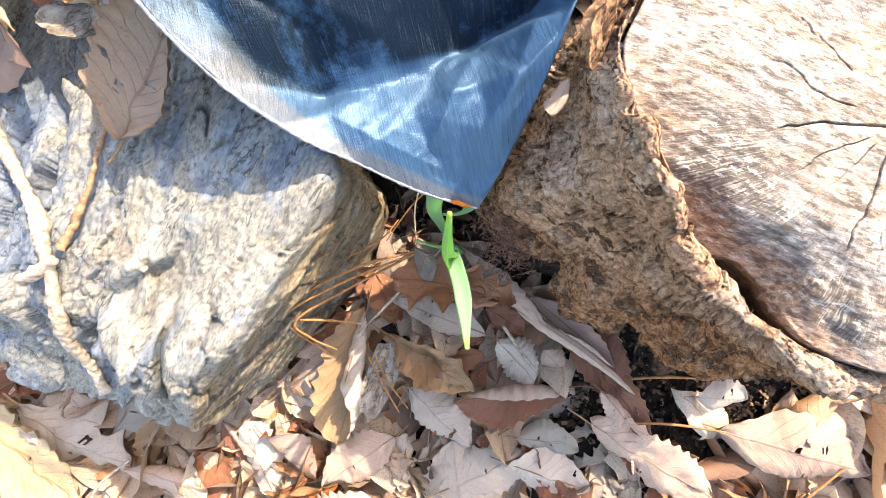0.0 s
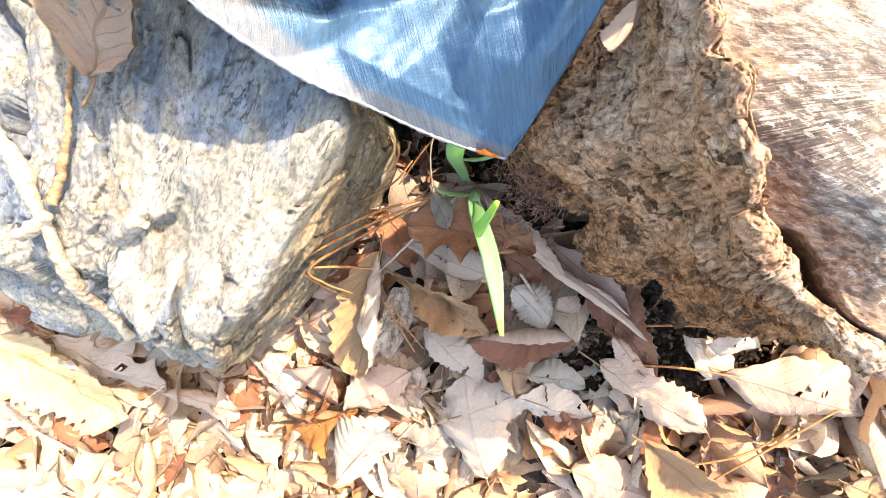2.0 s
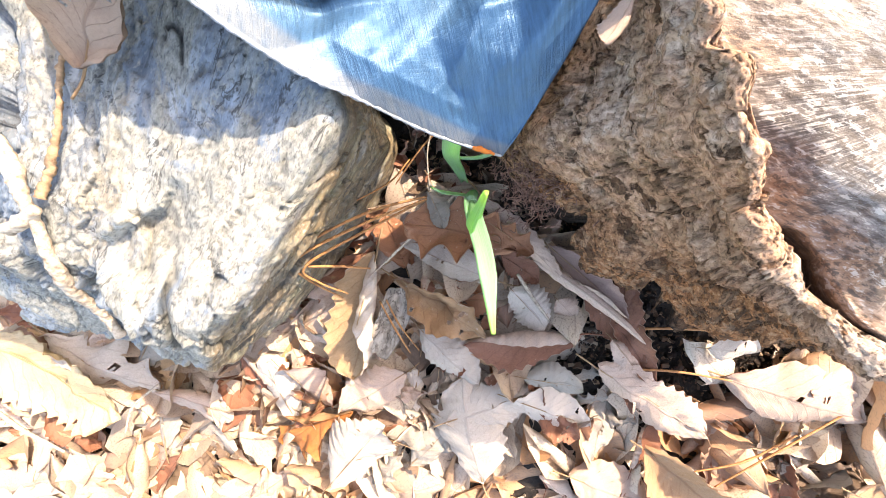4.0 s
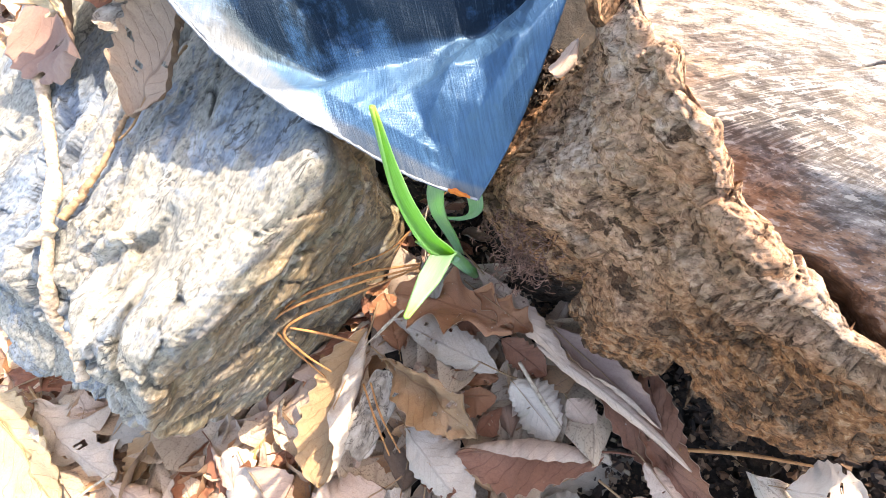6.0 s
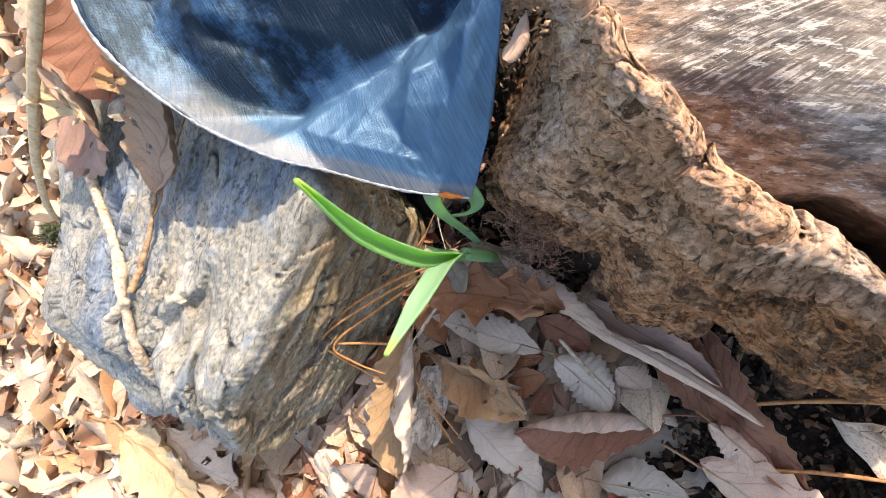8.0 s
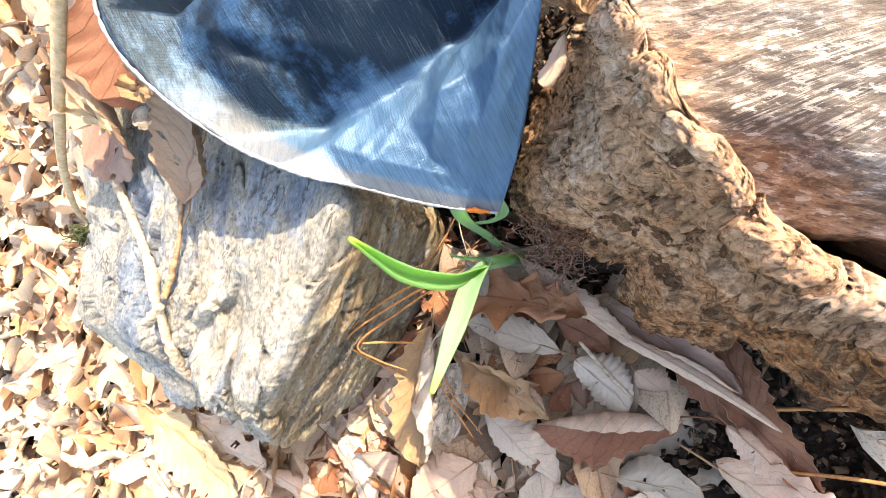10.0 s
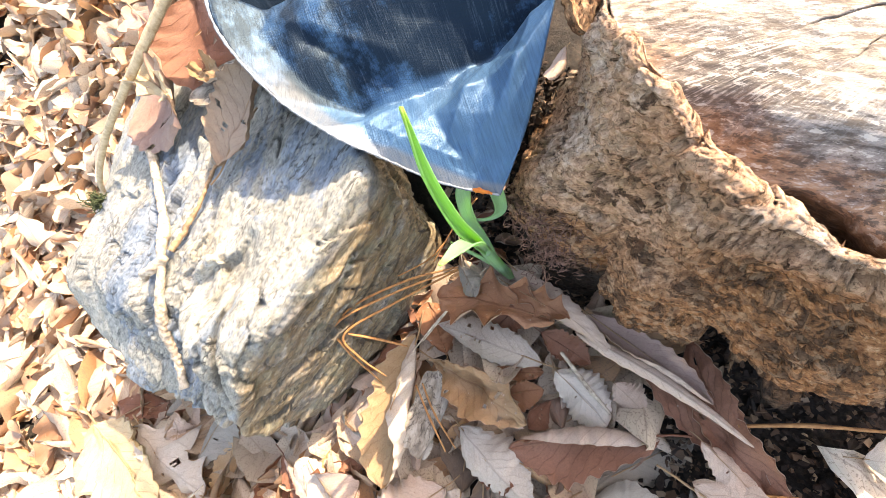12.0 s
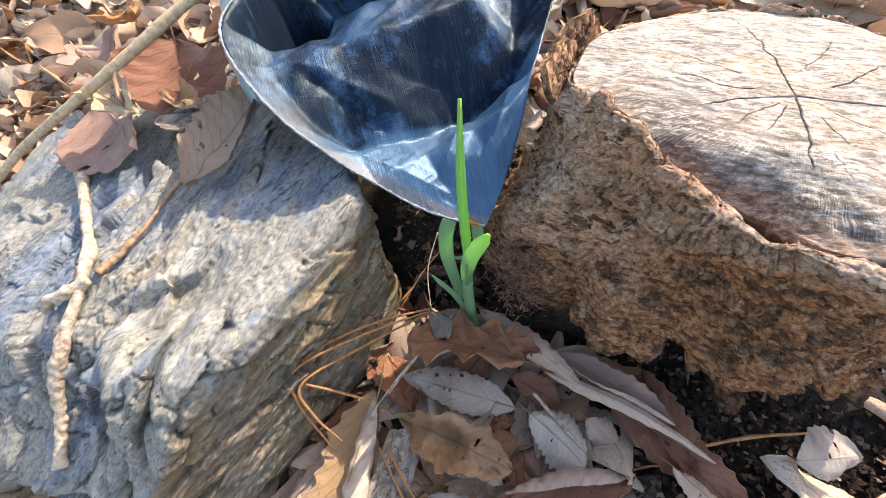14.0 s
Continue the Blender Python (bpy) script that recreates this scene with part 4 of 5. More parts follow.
def build_sprout():
    plant = thing("sprout", "fresh green sprout with strap leaves growing from leaf litter", "plant", at=(0.021, 0.034, -0.07))
    place = -Vector((0.021, 0.034, -0.07))

    def leaf(name, *given, **more):
        v, f, uv = blade(*given, **more)
        ob = part(name, mesh_from(name, v + np.array(place), f, GREEN if name == "leaf" else PALE_GREEN, uv=uv), plant)
        solid = ob.modifiers.new("thickness", "SOLIDIFY")
        solid.thickness, solid.offset = 0.0009, 0
        return ob

    leaf("leaf", ((0.022, 0.034, 0.012), (0.022, 0.030, 0.050), (0.021, 0.027, 0.085), (0.021, 0.031, 0.125), (0.024, 0.041, 0.159)), (0.0030, 0.0038, 0.0044, 0.0042, 0.0032, 0.0005), (0.0032, 0.0036, 0.0038, 0.0034, 0.001), (-35, -60, -70, -60))
    leaf("outer_leaf", ((0.021, 0.033, 0.008), (0.022, 0.030, 0.030), (0.025, 0.023, 0.062), (0.030, 0.010, 0.098), (0.033, -0.0065, 0.132)), (0.0032, 0.0042, 0.0050, 0.0050, 0.0040, 0.0007), (0.0026, 0.0028, 0.002, 0.0015, 0.0005), (0, 10, 15), facing=(0, 1, 0.4))
    leaf("curled_leaf", ((0.016, 0.047, -0.045), (0.011, 0.056, -0.020), (0.007, 0.062, 0.008), (0.008, 0.068, 0.030), (0.013, 0.073, 0.044)), (0.003, 0.0048, 0.0058, 0.0058, 0.005), (0.002, 0.002, 0.002), (0, 20))
    leaf("curled_leaf", ((0.009, 0.061, 0.004), (0.022, 0.062, 0.005), (0.031, 0.066, 0.014), (0.030, 0.073, 0.040)), (0.0012, 0.0024, 0.0045, 0.0048), (0.001, 0.002), (0, -20))
    leaf("small_leaf", ((0.019, 0.036, -0.045), (0.012, 0.037, -0.015), (0.002, 0.038, 0.008), (-0.004, 0.040, 0.016)), (0.0018, 0.003, 0.003, 0.0006), (0.0015, 0.001), (0, 30))
    v, f = tube(((0.025, 0.036, -0.078), (0.023, 0.035, -0.045), (0.022, 0.034, -0.010), (0.022, 0.033, 0.016)), (0.0042, 0.0046, 0.0045, 0.0040), 30, 12)
    part("stem", mesh_from("stem", v + np.array(place), f, PALE_GREEN, uv=np.stack([0.3 + 0 * v[:, 0], v[:, 0] * 60], -1)), plant)


build_sprout()

# ---- dry leaves ----
SHAPES = {
    # teeth, depth of teeth, lobes, curl of the two sides (radians), bend along, wave at the edge, broadest at, folds, holes
    "serrate": (11, 0.15, 0.0, (1.0, 0.5), 0.6, 0.07, 0.92, 0.018, 2),
    "serrate_holed": (11, 0.13, 0.0, (1.3, 0.8), 0.3, 0.05, 0.95, 0.014, 9),
    "oval": (9, 0.08, 0.0, (0.9, 0.3), 0.6, 0.09, 1.0, 0.018, 4),
    "lobed": (0, 0.0, 0.60, (0.9, 0.6), 0.6, 0.12, 1.15, 0.020, 3),
    "curled": (10, 0.14, 0.0, (2.9, 0.5), 0.4, 0.04, 0.95, 0.010, 0),
    "rolled": (9, 0.13, 0.0, (4.6, 2.6), 0.5, 0.03, 0.85, 0.008, 0),
    "crumpled": (9, 0.12, 0.2, (1.5, 1.0), 0.8, 0.14, 1.0, 0.045, 9),
}


def leaf_sheet(shape, width, seed, nu=60, nv=12):
    """A dry leaf one unit long along x with its midrib at y = 0, its sides curled up: points, faces and uv."""
    teeth, deep, lobes, curl, bend, wave, broad, folds, holes = SHAPES[shape]
    rng = np.random.default_rng(seed)
    half_n = nv // 2
    t = np.linspace(0, 1, nu + 1)
    half = width / 2 * np.sin(math.pi * t**broad) ** 0.72
    side_sheets = []
    for sign, turn in zip((-1, 1), curl if rng.random() < 0.5 else curl[::-1]):
        h = half * (1 + 0.12 * value_noise(np.stack([t * 5, 0 * t + sign * 3.1, 0 * t + seed], -1), seed))
        if teeth:
            h = h * (1 - deep * np.abs(np.sin(math.pi * (t * teeth + 0.3 * sign))) ** 1.3 + 0.4 * deep)
        if lobes:
            h = h * (1 - lobes * np.abs(np.sin(math.pi * (t * 3.6 + 0.25 + 0.12 * sign))) ** 0.9 * smooth(0.02, 0.2, t) * smooth(1.05, 0.75, t))
        w = np.linspace(0, 1, half_n + 1)
        edge = turn * rng.uniform(0.8, 1.2) * (0.65 + 0.7 * smooth(0, 1, t if seed % 2 else 1 - t)) * (1 + 0.25 * value_noise(np.stack([t * 3, 0 * t + sign, 0 * t + seed], -1), seed + 7))
        angle = edge[:, None] * (w if turn > 2 else w**1.5)
        step = h[:, None] / half_n
        y = np.concatenate([0 * step, np.cumsum(step * np.cos((angle[:, 1:] + angle[:, :-1]) / 2), 1)], 1)
        z = np.concatenate([0 * step, np.cumsum(step * np.sin((angle[:, 1:] + angle[:, :-1]) / 2), 1)], 1)
        z = z + wave * width * w**2 * np.sin(7 * t[:, None] + 2 * sign + seed) + 0.12 * y
        z = z + min(folds, 0.02) * 0.3 * np.cos(2 * math.pi * (t[:, None] * 11 - 2.4 * w)) * smooth(0, 0.3, w)
        x = t[:, None] - 0.5 + 0.20 * w * half[:, None]
        side_sheets.append((x, sign * y, z, sign * w + 0 * y))
    left, right = side_sheets
    x, y, z, s = (np.concatenate([a[:, :0:-1], b], 1) for a, b in zip(left, right))
    flat = np.stack([x.ravel() * 3, s.ravel() * width * 1.5, 0 * x.ravel() + seed], -1)
    z = z + (folds * 2.0 * fbm(flat, 1.6, 3, seed)).reshape(z.shape)
    b = bend * rng.uniform(-0.5, 1.4)
    b = b if abs(b) > 0.05 else 0.05
    xa = x * b
    y = y + 0.10 * rng.normal() * (x**2 - 0.1)
    x, z = np.sin(xa) / b - z * np.sin(xa), z * np.cos(xa) + (1 - np.cos(xa)) / b * 0.9
    z -= np.median(z)
    p = np.stack([x.ravel(), y.ravel(), z.ravel()], -1)
    uv = np.stack([np.broadcast_to(t[:, None], s.shape).ravel(), s.ravel()], -1)
    faces = grid_faces(nu + 1, s.shape[1])
    if holes:
        mid = uv[faces].mean(1)
        keep = np.ones(len(faces), bool)
        for _ in range(holes):
            c, r = rng.uniform((0.25, -1.0), (0.95, 1.0)), rng.uniform(0.010, 0.026)
            keep &= (((mid - c) / (r, 4.5 * r)) ** 2).sum(1) > 1 + 0.6 * fbm(np.c_[mid * 40, 0 * mid[:, 0]], 1, 2, seed)
        faces = faces[keep]
    return p, faces, uv


def two_sided(v, f, thick):
    """A thin skin on either side of a sheet; the second half of the faces is the underside."""
    corner = v[f]
    n = np.cross(corner[:, 2] - corner[:, 0], corner[:, 3] - corner[:, 1])
    out = np.zeros_like(v)
    for k in range(4):
        np.add.at(out, f[:, k], n)
    out /= np.maximum(np.linalg.norm(out, axis=1), 1e-9)[:, None]
    return np.concatenate([v + thick * out, v - thick * out]), np.concatenate([f, f[:, ::-1] + len(v)])


LEAF_NAMES = {"pale": "pale grey-tan", "pinkish": "pinkish tan", "tan": "golden tan", "orange_tan": "orange-tan", "orange": "bright orange", "redbrown": "dark red-brown", "mauve": "mauve-brown", "hazel": "hazel-brown", "grey": "weathered grey", "rust": "rust-orange", "straw": "straw-yellow", "walnut": "walnut-brown", "golden": "golden orange"}
SHAPE_NAMES = {"serrate": "dry leaf with a toothed edge", "serrate_holed": "dry leaf with insect holes", "oval": "flat oval dry leaf", "lobed": "lobed dry oak leaf", "curled": "dry leaf curled over along one edge", "rolled": "dry leaf rolled up like a stick", "crumpled": "crumpled dry leaf"}
UNDERSIDES = ("pale", "pinkish", "grey")      # leaves that lie with their paler underside up
leaf_meshes = {}


def leaf_mesh(shape, colour, width, seed):
    key = (shape, colour, round(width, 1), seed)
    if key not in leaf_meshes:
        v, f, uv = leaf_sheet(shape, key[2], seed)
        v, f = two_sided(v, f, 0.003)
        upper, lower = (OTHER_SIDE[colour], colour) if colour in UNDERSIDES else (colour, OTHER_SIDE[colour])
        blade_mesh = mesh_from("leaf_blade", v, f, LEAF[upper], uv=np.concatenate([uv, uv]))
        blade_mesh.materials.append(LEAF[lower])
        blade_mesh.polygons.foreach_set("material_index", np.repeat([1, 0], len(f) // 2).astype(np.int32))
        v, f = tube(((-0.68, 0.01, 0.03), (-0.58, 0.0, 0.008), (-0.49, 0, 0.0), (-0.2, 0, 0.004), (0.3, 0, 0.004)), (0.008, 0.007, 0.008, 0.006, 0.002), 14, 5)
        v[:, 2] += np.interp(v[:, 0], [-0.5, 0, 0.5], [leaf_sheet_height(blade_mesh, -0.46), leaf_sheet_height(blade_mesh, 0.0), leaf_sheet_height(blade_mesh, 0.46)])
        leaf_meshes[key] = blade_mesh, mesh_from("leaf_stalk", v, f, LEAF["tan" if colour != "redbrown" else "redbrown"], uv=v[:, :2])
    return leaf_meshes[key]


def leaf_sheet_height(me, x):
    co = np.zeros(len(me.vertices) * 3, np.float32)
    me.vertices.foreach_get("co", co)
    co = co.reshape(-1, 3)
    near = np.abs(co[:, 0] - x) + 2 * np.abs(co[:, 1])
    return float(co[near.argmin(), 2])


def put_leaf(shape, colour, m, width, seed):
    b, s = leaf_mesh(shape, colour, width, seed)
    ob = new("fallen_leaf", b)
    ob.matrix_world = m
    tagged(ob, LEAF_NAMES[colour] + " " + SHAPE_NAMES[shape] + " on the ground", "leaf", "fallen leaves")
    part("leaf_stalk", s, ob)
    return ob


def place_leaf(shape, colour, base, tip, width, roll=0, seed=None):
    """A leaf from its stalk end to its tip."""
    base, tip = Vector(base), Vector(tip)
    rng = np.random.default_rng(int(1e6 * (abs(base.x) + abs(tip.y))))
    roll += rng.normal(0, 9) + (180 if colour in UNDERSIDES else 0)
    tip.z += rng.normal(0, 0.004)
    base.z += rng.normal(0, 0.003)
    ahead = tip - base
    size = ahead.length
    ahead.normalize()
    side = Vector((0, 0, 1)).cross(ahead).normalized()
    turn = Matrix((ahead, side, ahead.cross(side))).transposed().to_4x4()
    m = Matrix.Translation((base + tip) / 2) @ turn @ pose(0, 0, 0, roll) @ Matrix.Scale(size, 4)
    return put_leaf(shape, colour, m, width, seed if seed is not None else len(scene.objects) % 5)


# Leaves in the gap and round it.
place_leaf("curled", "tan", (-0.060, -0.025, -0.070), (-0.077, -0.157, -0.075), .6, 0, 4)
place_leaf("serrate", "pinkish", (-0.058, -0.041, -0.081), (-0.155, -0.135, -0.095), .45, 10)
place_leaf("serrate_holed", "pale", (0.056, -0.040, -0.065), (-0.038, -0.013, -0.069), .42, -8)
place_leaf("crumpled", "orange_tan", (-0.040, -0.046, -0.050), (0.046, -0.082, -0.044), .5, 5)
place_leaf("serrate", "pale", (0.066, -0.044, -0.069), (0.103, -0.079, -0.071), .75, 12)
place_leaf("curled", "redbrown", (0.135, -0.082, -0.059), (0.028, -0.106, -0.069), .5, -15, 2)
place_leaf("serrate", "pale", (-0.015, -0.099, -0.074), (0.049, -0.149, -0.075), .62, -6)
place_leaf("serrate", "pale", (0.020, -0.195, -0.076), (0.099, -0.148, -0.070), .62, 8)
place_leaf("oval", "pale", (0.081, -0.157, -0.073), (0.158, -0.175, -0.068), .55, 0)
place_leaf("oval", "grey", (0.090, -0.133, -0.070), (0.145, -0.134, -0.066), .6, 0)
place_leaf("serrate", "pinkish", (0.151, -0.109, -0.063), (0.253, -0.162, -0.063), .5, 10)
place_leaf("oval", "pinkish", (0.262, -0.106, -0.054), (0.380, -0.126, -0.048), .5, 0)
place_leaf("serrate", "redbrown", (0.126, -0.025, -0.064), (0.206, -0.119, -0.063), .3, 30)
place_leaf("rolled", "pinkish", (0.081, -0.012, -0.056), (0.186, -0.077, -0.054), .3, 0, 1)
place_leaf("oval", "grey", (-0.014, 0.046, -0.060), (0.010, 0.006, -0.063), .5, 0)
place_leaf("serrate", "pinkish", (0.030, 0.036, -0.044), (0.108, -0.030, -0.044), .22, 28, 1)
place_leaf("curled", "mauve", (0.090, 0.000, -0.054), (0.165, -0.055, -0.050), .3, 12, 3)
place_leaf("oval", "grey", (-0.012, 0.036, -0.042), (0.004, 0.008, -0.034), .6, 10, 2)
place_leaf("serrate", "pale", (-0.144, -0.223, -0.091), (-0.184, -0.155, -0.088), .62, 0)
place_leaf("curled", "pinkish", (-0.316, -0.216, -0.103), (-0.214, -0.230, -0.096), .4, 0)
place_leaf("serrate", "golden", (-0.500, -0.165, -0.082), (-0.355, -0.253, -0.084), .55, 0, 3)
place_leaf("serrate", "pale", (-0.098, -0.282, -0.076), (-0.043, -0.196, -0.070), .7, 6, 2)
place_leaf("serrate", "pale", (0.063, -0.259, -0.070), (0.029, -0.146, -0.066), .7, 5, 1)
place_leaf("serrate", "orange_tan", (0.207, -0.189, -0.058), (0.288, -0.240, -0.062), .7, 10, 2)
place_leaf("oval", "pinkish", (0.147, -0.234, -0.070), (0.235, -0.255, -0.066), .7, 0, 3)
place_leaf("oval", "orange_tan", (0.372, -0.189, -0.050), (0.442, -0.218, -0.052), .7, 0, 1)
place_leaf("lobed", "pale", (-0.445, -0.162, -0.092), (-0.308, -0.214, -0.092), .6, 0)
place_leaf("serrate", "pinkish", (-0.025, -0.148, -0.078), (-0.093, -0.200, -0.085), .6, 0)
place_leaf("oval", "pinkish", (-0.160, -0.160, -0.088), (-0.103, -0.202, -0.087), .7, 20)
place_leaf("lobed", "orange", (-0.082, -0.201, -0.080), (-0.163, -0.258, -0.091), .7, 0)
place_leaf("curled", "redbrown", (-0.212, -0.158, -0.098), (-0.155, -0.208, -0.097), .5, 0)
place_leaf("serrate", "pinkish", (0.107, -0.049, -0.062), (0.128, -0.068, -0.063), .8, 0)
place_leaf("serrate", "redbrown", (0.054, -0.015, -0.067), (0.092, -0.037, -0.069), .6, 0)
place_leaf("oval", "pinkish", (0.076, -0.118, -0.072), (0.106, -0.089, -0.071), .6, 0)
place_leaf("serrate", "pinkish", (0.158, -0.080, -0.059), (0.190, -0.113, -0.062), .5, -20)
place_leaf("serrate", "redbrown", (0.190, -0.115, -0.066), (0.155, -0.015, -0.060), .28, -20)
place_leaf("oval", "pale", (0.235, -0.076, -0.054), (0.278, -0.073, -0.051), .75, 0)


place_leaf("lobed", "rust", (0.066, -0.004, -0.048), (-0.030, 0.010, -0.046), 0.7, 14, 2)
place_leaf("lobed", "rust", (0.030, 0.020, -0.042), (0.076, -0.006, -0.040), 0.6, -22, 3)

# Leaves that lie on the rock and behind it.
place_leaf("oval", "mauve", (-0.300, 0.195, 0.086), (-0.222, 0.118, 0.086), 0.8, 8, 1)
place_leaf("oval", "redbrown", (-0.224, 0.233, 0.110), (-0.186, 0.152, 0.090), 0.9, 0, 2)
place_leaf("crumpled", "tan", (-0.215, 0.178, 0.094), (-0.178, 0.150, 0.092), 0.6, 10, 2)
place_leaf("crumpled", "grey", (-0.190, 0.172, 0.086), (-0.150, 0.158, 0.090), 0.4, 0, 1)
place_leaf("lobed", "mauve", (-0.420, 0.330, 0.060), (-0.300, 0.235, 0.085), 0.6, 10, 3)
place_leaf("serrate_holed", "walnut", (-0.166, 0.080, 0.086), (-0.118, 0.152, 0.106), 0.55, 4, 5)
place_leaf("lobed", "straw", (-0.208, 0.132, 0.102), (-0.262, 0.166, 0.104), 0.55, 0, 1)
place_leaf("curled", "pinkish", (0.077, 0.120, 0.090), (0.068, 0.101, 0.082), 0.7, 20, 2)
place_leaf("oval", "pale", (0.070, 0.098, 0.036), (0.058, 0.074, 0.022), 0.6, -30, 2)
place_leaf("lobed", "orange", (-0.50, 0.50, 0.03), (-0.40, 0.42, 0.06), 0.6, 0, 1)


def in_rock(x, y, grow=0.0):
    return -0.41 - grow < x < -0.05 and -0.15 - grow < y < 0.2 and 0.89 * (x + 0.057) - 0.455 * (y - 0.047) < grow and 0.794 * (x + 0.085) - 0.608 * (y + 0.008) < grow and -0.55 * (x + 0.30) - 0.75 * (y + 0.085) < 0.05 + grow


def in_stump(x, y, grow=0.0):
    return math.hypot(x - STUMP[0], y - STUMP[1]) < 0.145 + grow


def bare(x, y):
    """The dark crevice behind the sprout and the hollow under the stump, where hardly a leaf lies."""
    if -0.09 < x < 0.11 and 0.045 < y < 0.30:
        return True
    return math.hypot(x - STUMP[0], y - STUMP[1]) < 0.21 and -0.13 < y < 0.0 and 0.13 < x < 0.36


def scatter_leaves():
    rng = np.random.default_rng(12)
    kinds = ["serrate"] * 5 + ["oval"] * 3 + ["lobed"] * 2 + ["curled"] * 4 + ["crumpled"] * 3 + ["serrate_holed"] * 2 + ["rolled"]
    colours = ["pale"] * 5 + ["pinkish"] * 5 + ["tan"] * 2 + ["orange_tan"] + ["redbrown"] * 2 + ["grey"] * 3
    # Low leaves draw on darker colours, imitating shade between the upper ones.
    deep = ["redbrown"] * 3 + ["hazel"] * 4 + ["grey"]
    made = 0
    while made < 165:
        x, y = rng.uniform(-0.62, 0.45), rng.uniform(-0.36, 0.42)
        if in_rock(x, y) or in_stump(x, y) or bare(x, y):
            continue
        gap = -0.16 < x < 0.28 and y > -0.20
        if gap and rng.random() < 0.35:
            continue
        size = rng.uniform(0.05, 0.10)
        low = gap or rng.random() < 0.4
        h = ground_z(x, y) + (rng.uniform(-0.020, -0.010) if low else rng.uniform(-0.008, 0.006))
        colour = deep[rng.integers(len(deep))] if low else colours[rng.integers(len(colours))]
        over = (colour in UNDERSIDES) != (rng.random() < 0.12)
        m = pose(x, y, h, rng.normal(0, 16) + (180 if over else 0), rng.normal(0, 12), rng.uniform(0, 360)) @ Matrix.Scale(size, 4)
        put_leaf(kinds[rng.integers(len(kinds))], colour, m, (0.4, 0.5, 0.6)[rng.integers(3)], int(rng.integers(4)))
        made += 1


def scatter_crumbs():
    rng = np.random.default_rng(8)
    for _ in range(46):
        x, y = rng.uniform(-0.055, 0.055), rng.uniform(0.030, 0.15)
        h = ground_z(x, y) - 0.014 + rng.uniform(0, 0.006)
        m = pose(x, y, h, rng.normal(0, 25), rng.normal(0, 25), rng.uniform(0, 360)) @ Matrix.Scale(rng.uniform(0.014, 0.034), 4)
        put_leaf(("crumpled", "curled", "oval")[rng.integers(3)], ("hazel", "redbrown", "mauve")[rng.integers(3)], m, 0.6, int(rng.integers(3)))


def small_leaves():
    """Smaller curled and torn leaves tucked between the larger ones in the gap."""
    rng = np.random.default_rng(21)
    kinds = ["curled"] * 3 + ["crumpled"] * 3 + ["serrate", "lobed", "oval"]
    colours = ["rust"] * 2 + ["redbrown"] * 3 + ["orange_tan"] * 2 + ["pinkish"] * 2 + ["pale", "grey"]
    made = 0
    while made < 46:
        x, y = rng.uniform(-0.15, 0.24), rng.uniform(-0.20, 0.02)
        if in_rock(x, y) or in_stump(x, y) or bare(x, y):
            continue
        colour = colours[rng.integers(len(colours))]
        h = ground_z(x, y) + rng.uniform(-0.008, 0.006)
        m = pose(x, y, h, rng.normal(0, 24) + (180 if colour in UNDERSIDES else 0), rng.normal(0, 18), rng.uniform(0, 360)) @ Matrix.Scale(rng.uniform(0.025, 0.055), 4)
        put_leaf(kinds[rng.integers(len(kinds))], colour, m, (0.4, 0.5, 0.7)[rng.integers(3)], int(rng.integers(4)))
        made += 1


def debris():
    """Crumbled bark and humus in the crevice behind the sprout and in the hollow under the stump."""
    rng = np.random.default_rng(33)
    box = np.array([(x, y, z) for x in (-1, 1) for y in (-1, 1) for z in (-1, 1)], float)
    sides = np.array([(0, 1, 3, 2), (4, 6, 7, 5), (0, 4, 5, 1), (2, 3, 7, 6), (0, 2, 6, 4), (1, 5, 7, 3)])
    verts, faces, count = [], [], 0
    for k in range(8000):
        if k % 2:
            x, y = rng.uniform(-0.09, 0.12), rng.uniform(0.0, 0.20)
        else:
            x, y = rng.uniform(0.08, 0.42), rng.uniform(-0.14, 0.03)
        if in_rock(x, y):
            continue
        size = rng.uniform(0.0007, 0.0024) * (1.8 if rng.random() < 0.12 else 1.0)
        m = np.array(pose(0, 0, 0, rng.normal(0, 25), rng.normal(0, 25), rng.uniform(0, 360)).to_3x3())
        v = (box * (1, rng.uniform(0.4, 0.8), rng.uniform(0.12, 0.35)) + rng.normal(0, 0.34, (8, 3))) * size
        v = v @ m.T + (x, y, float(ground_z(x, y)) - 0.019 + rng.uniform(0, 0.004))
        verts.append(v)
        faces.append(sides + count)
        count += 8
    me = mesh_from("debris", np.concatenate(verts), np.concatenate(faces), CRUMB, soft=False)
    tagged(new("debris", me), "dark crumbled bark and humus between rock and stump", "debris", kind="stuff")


scatter_leaves()
small_leaves()
debris()
scatter_crumbs()


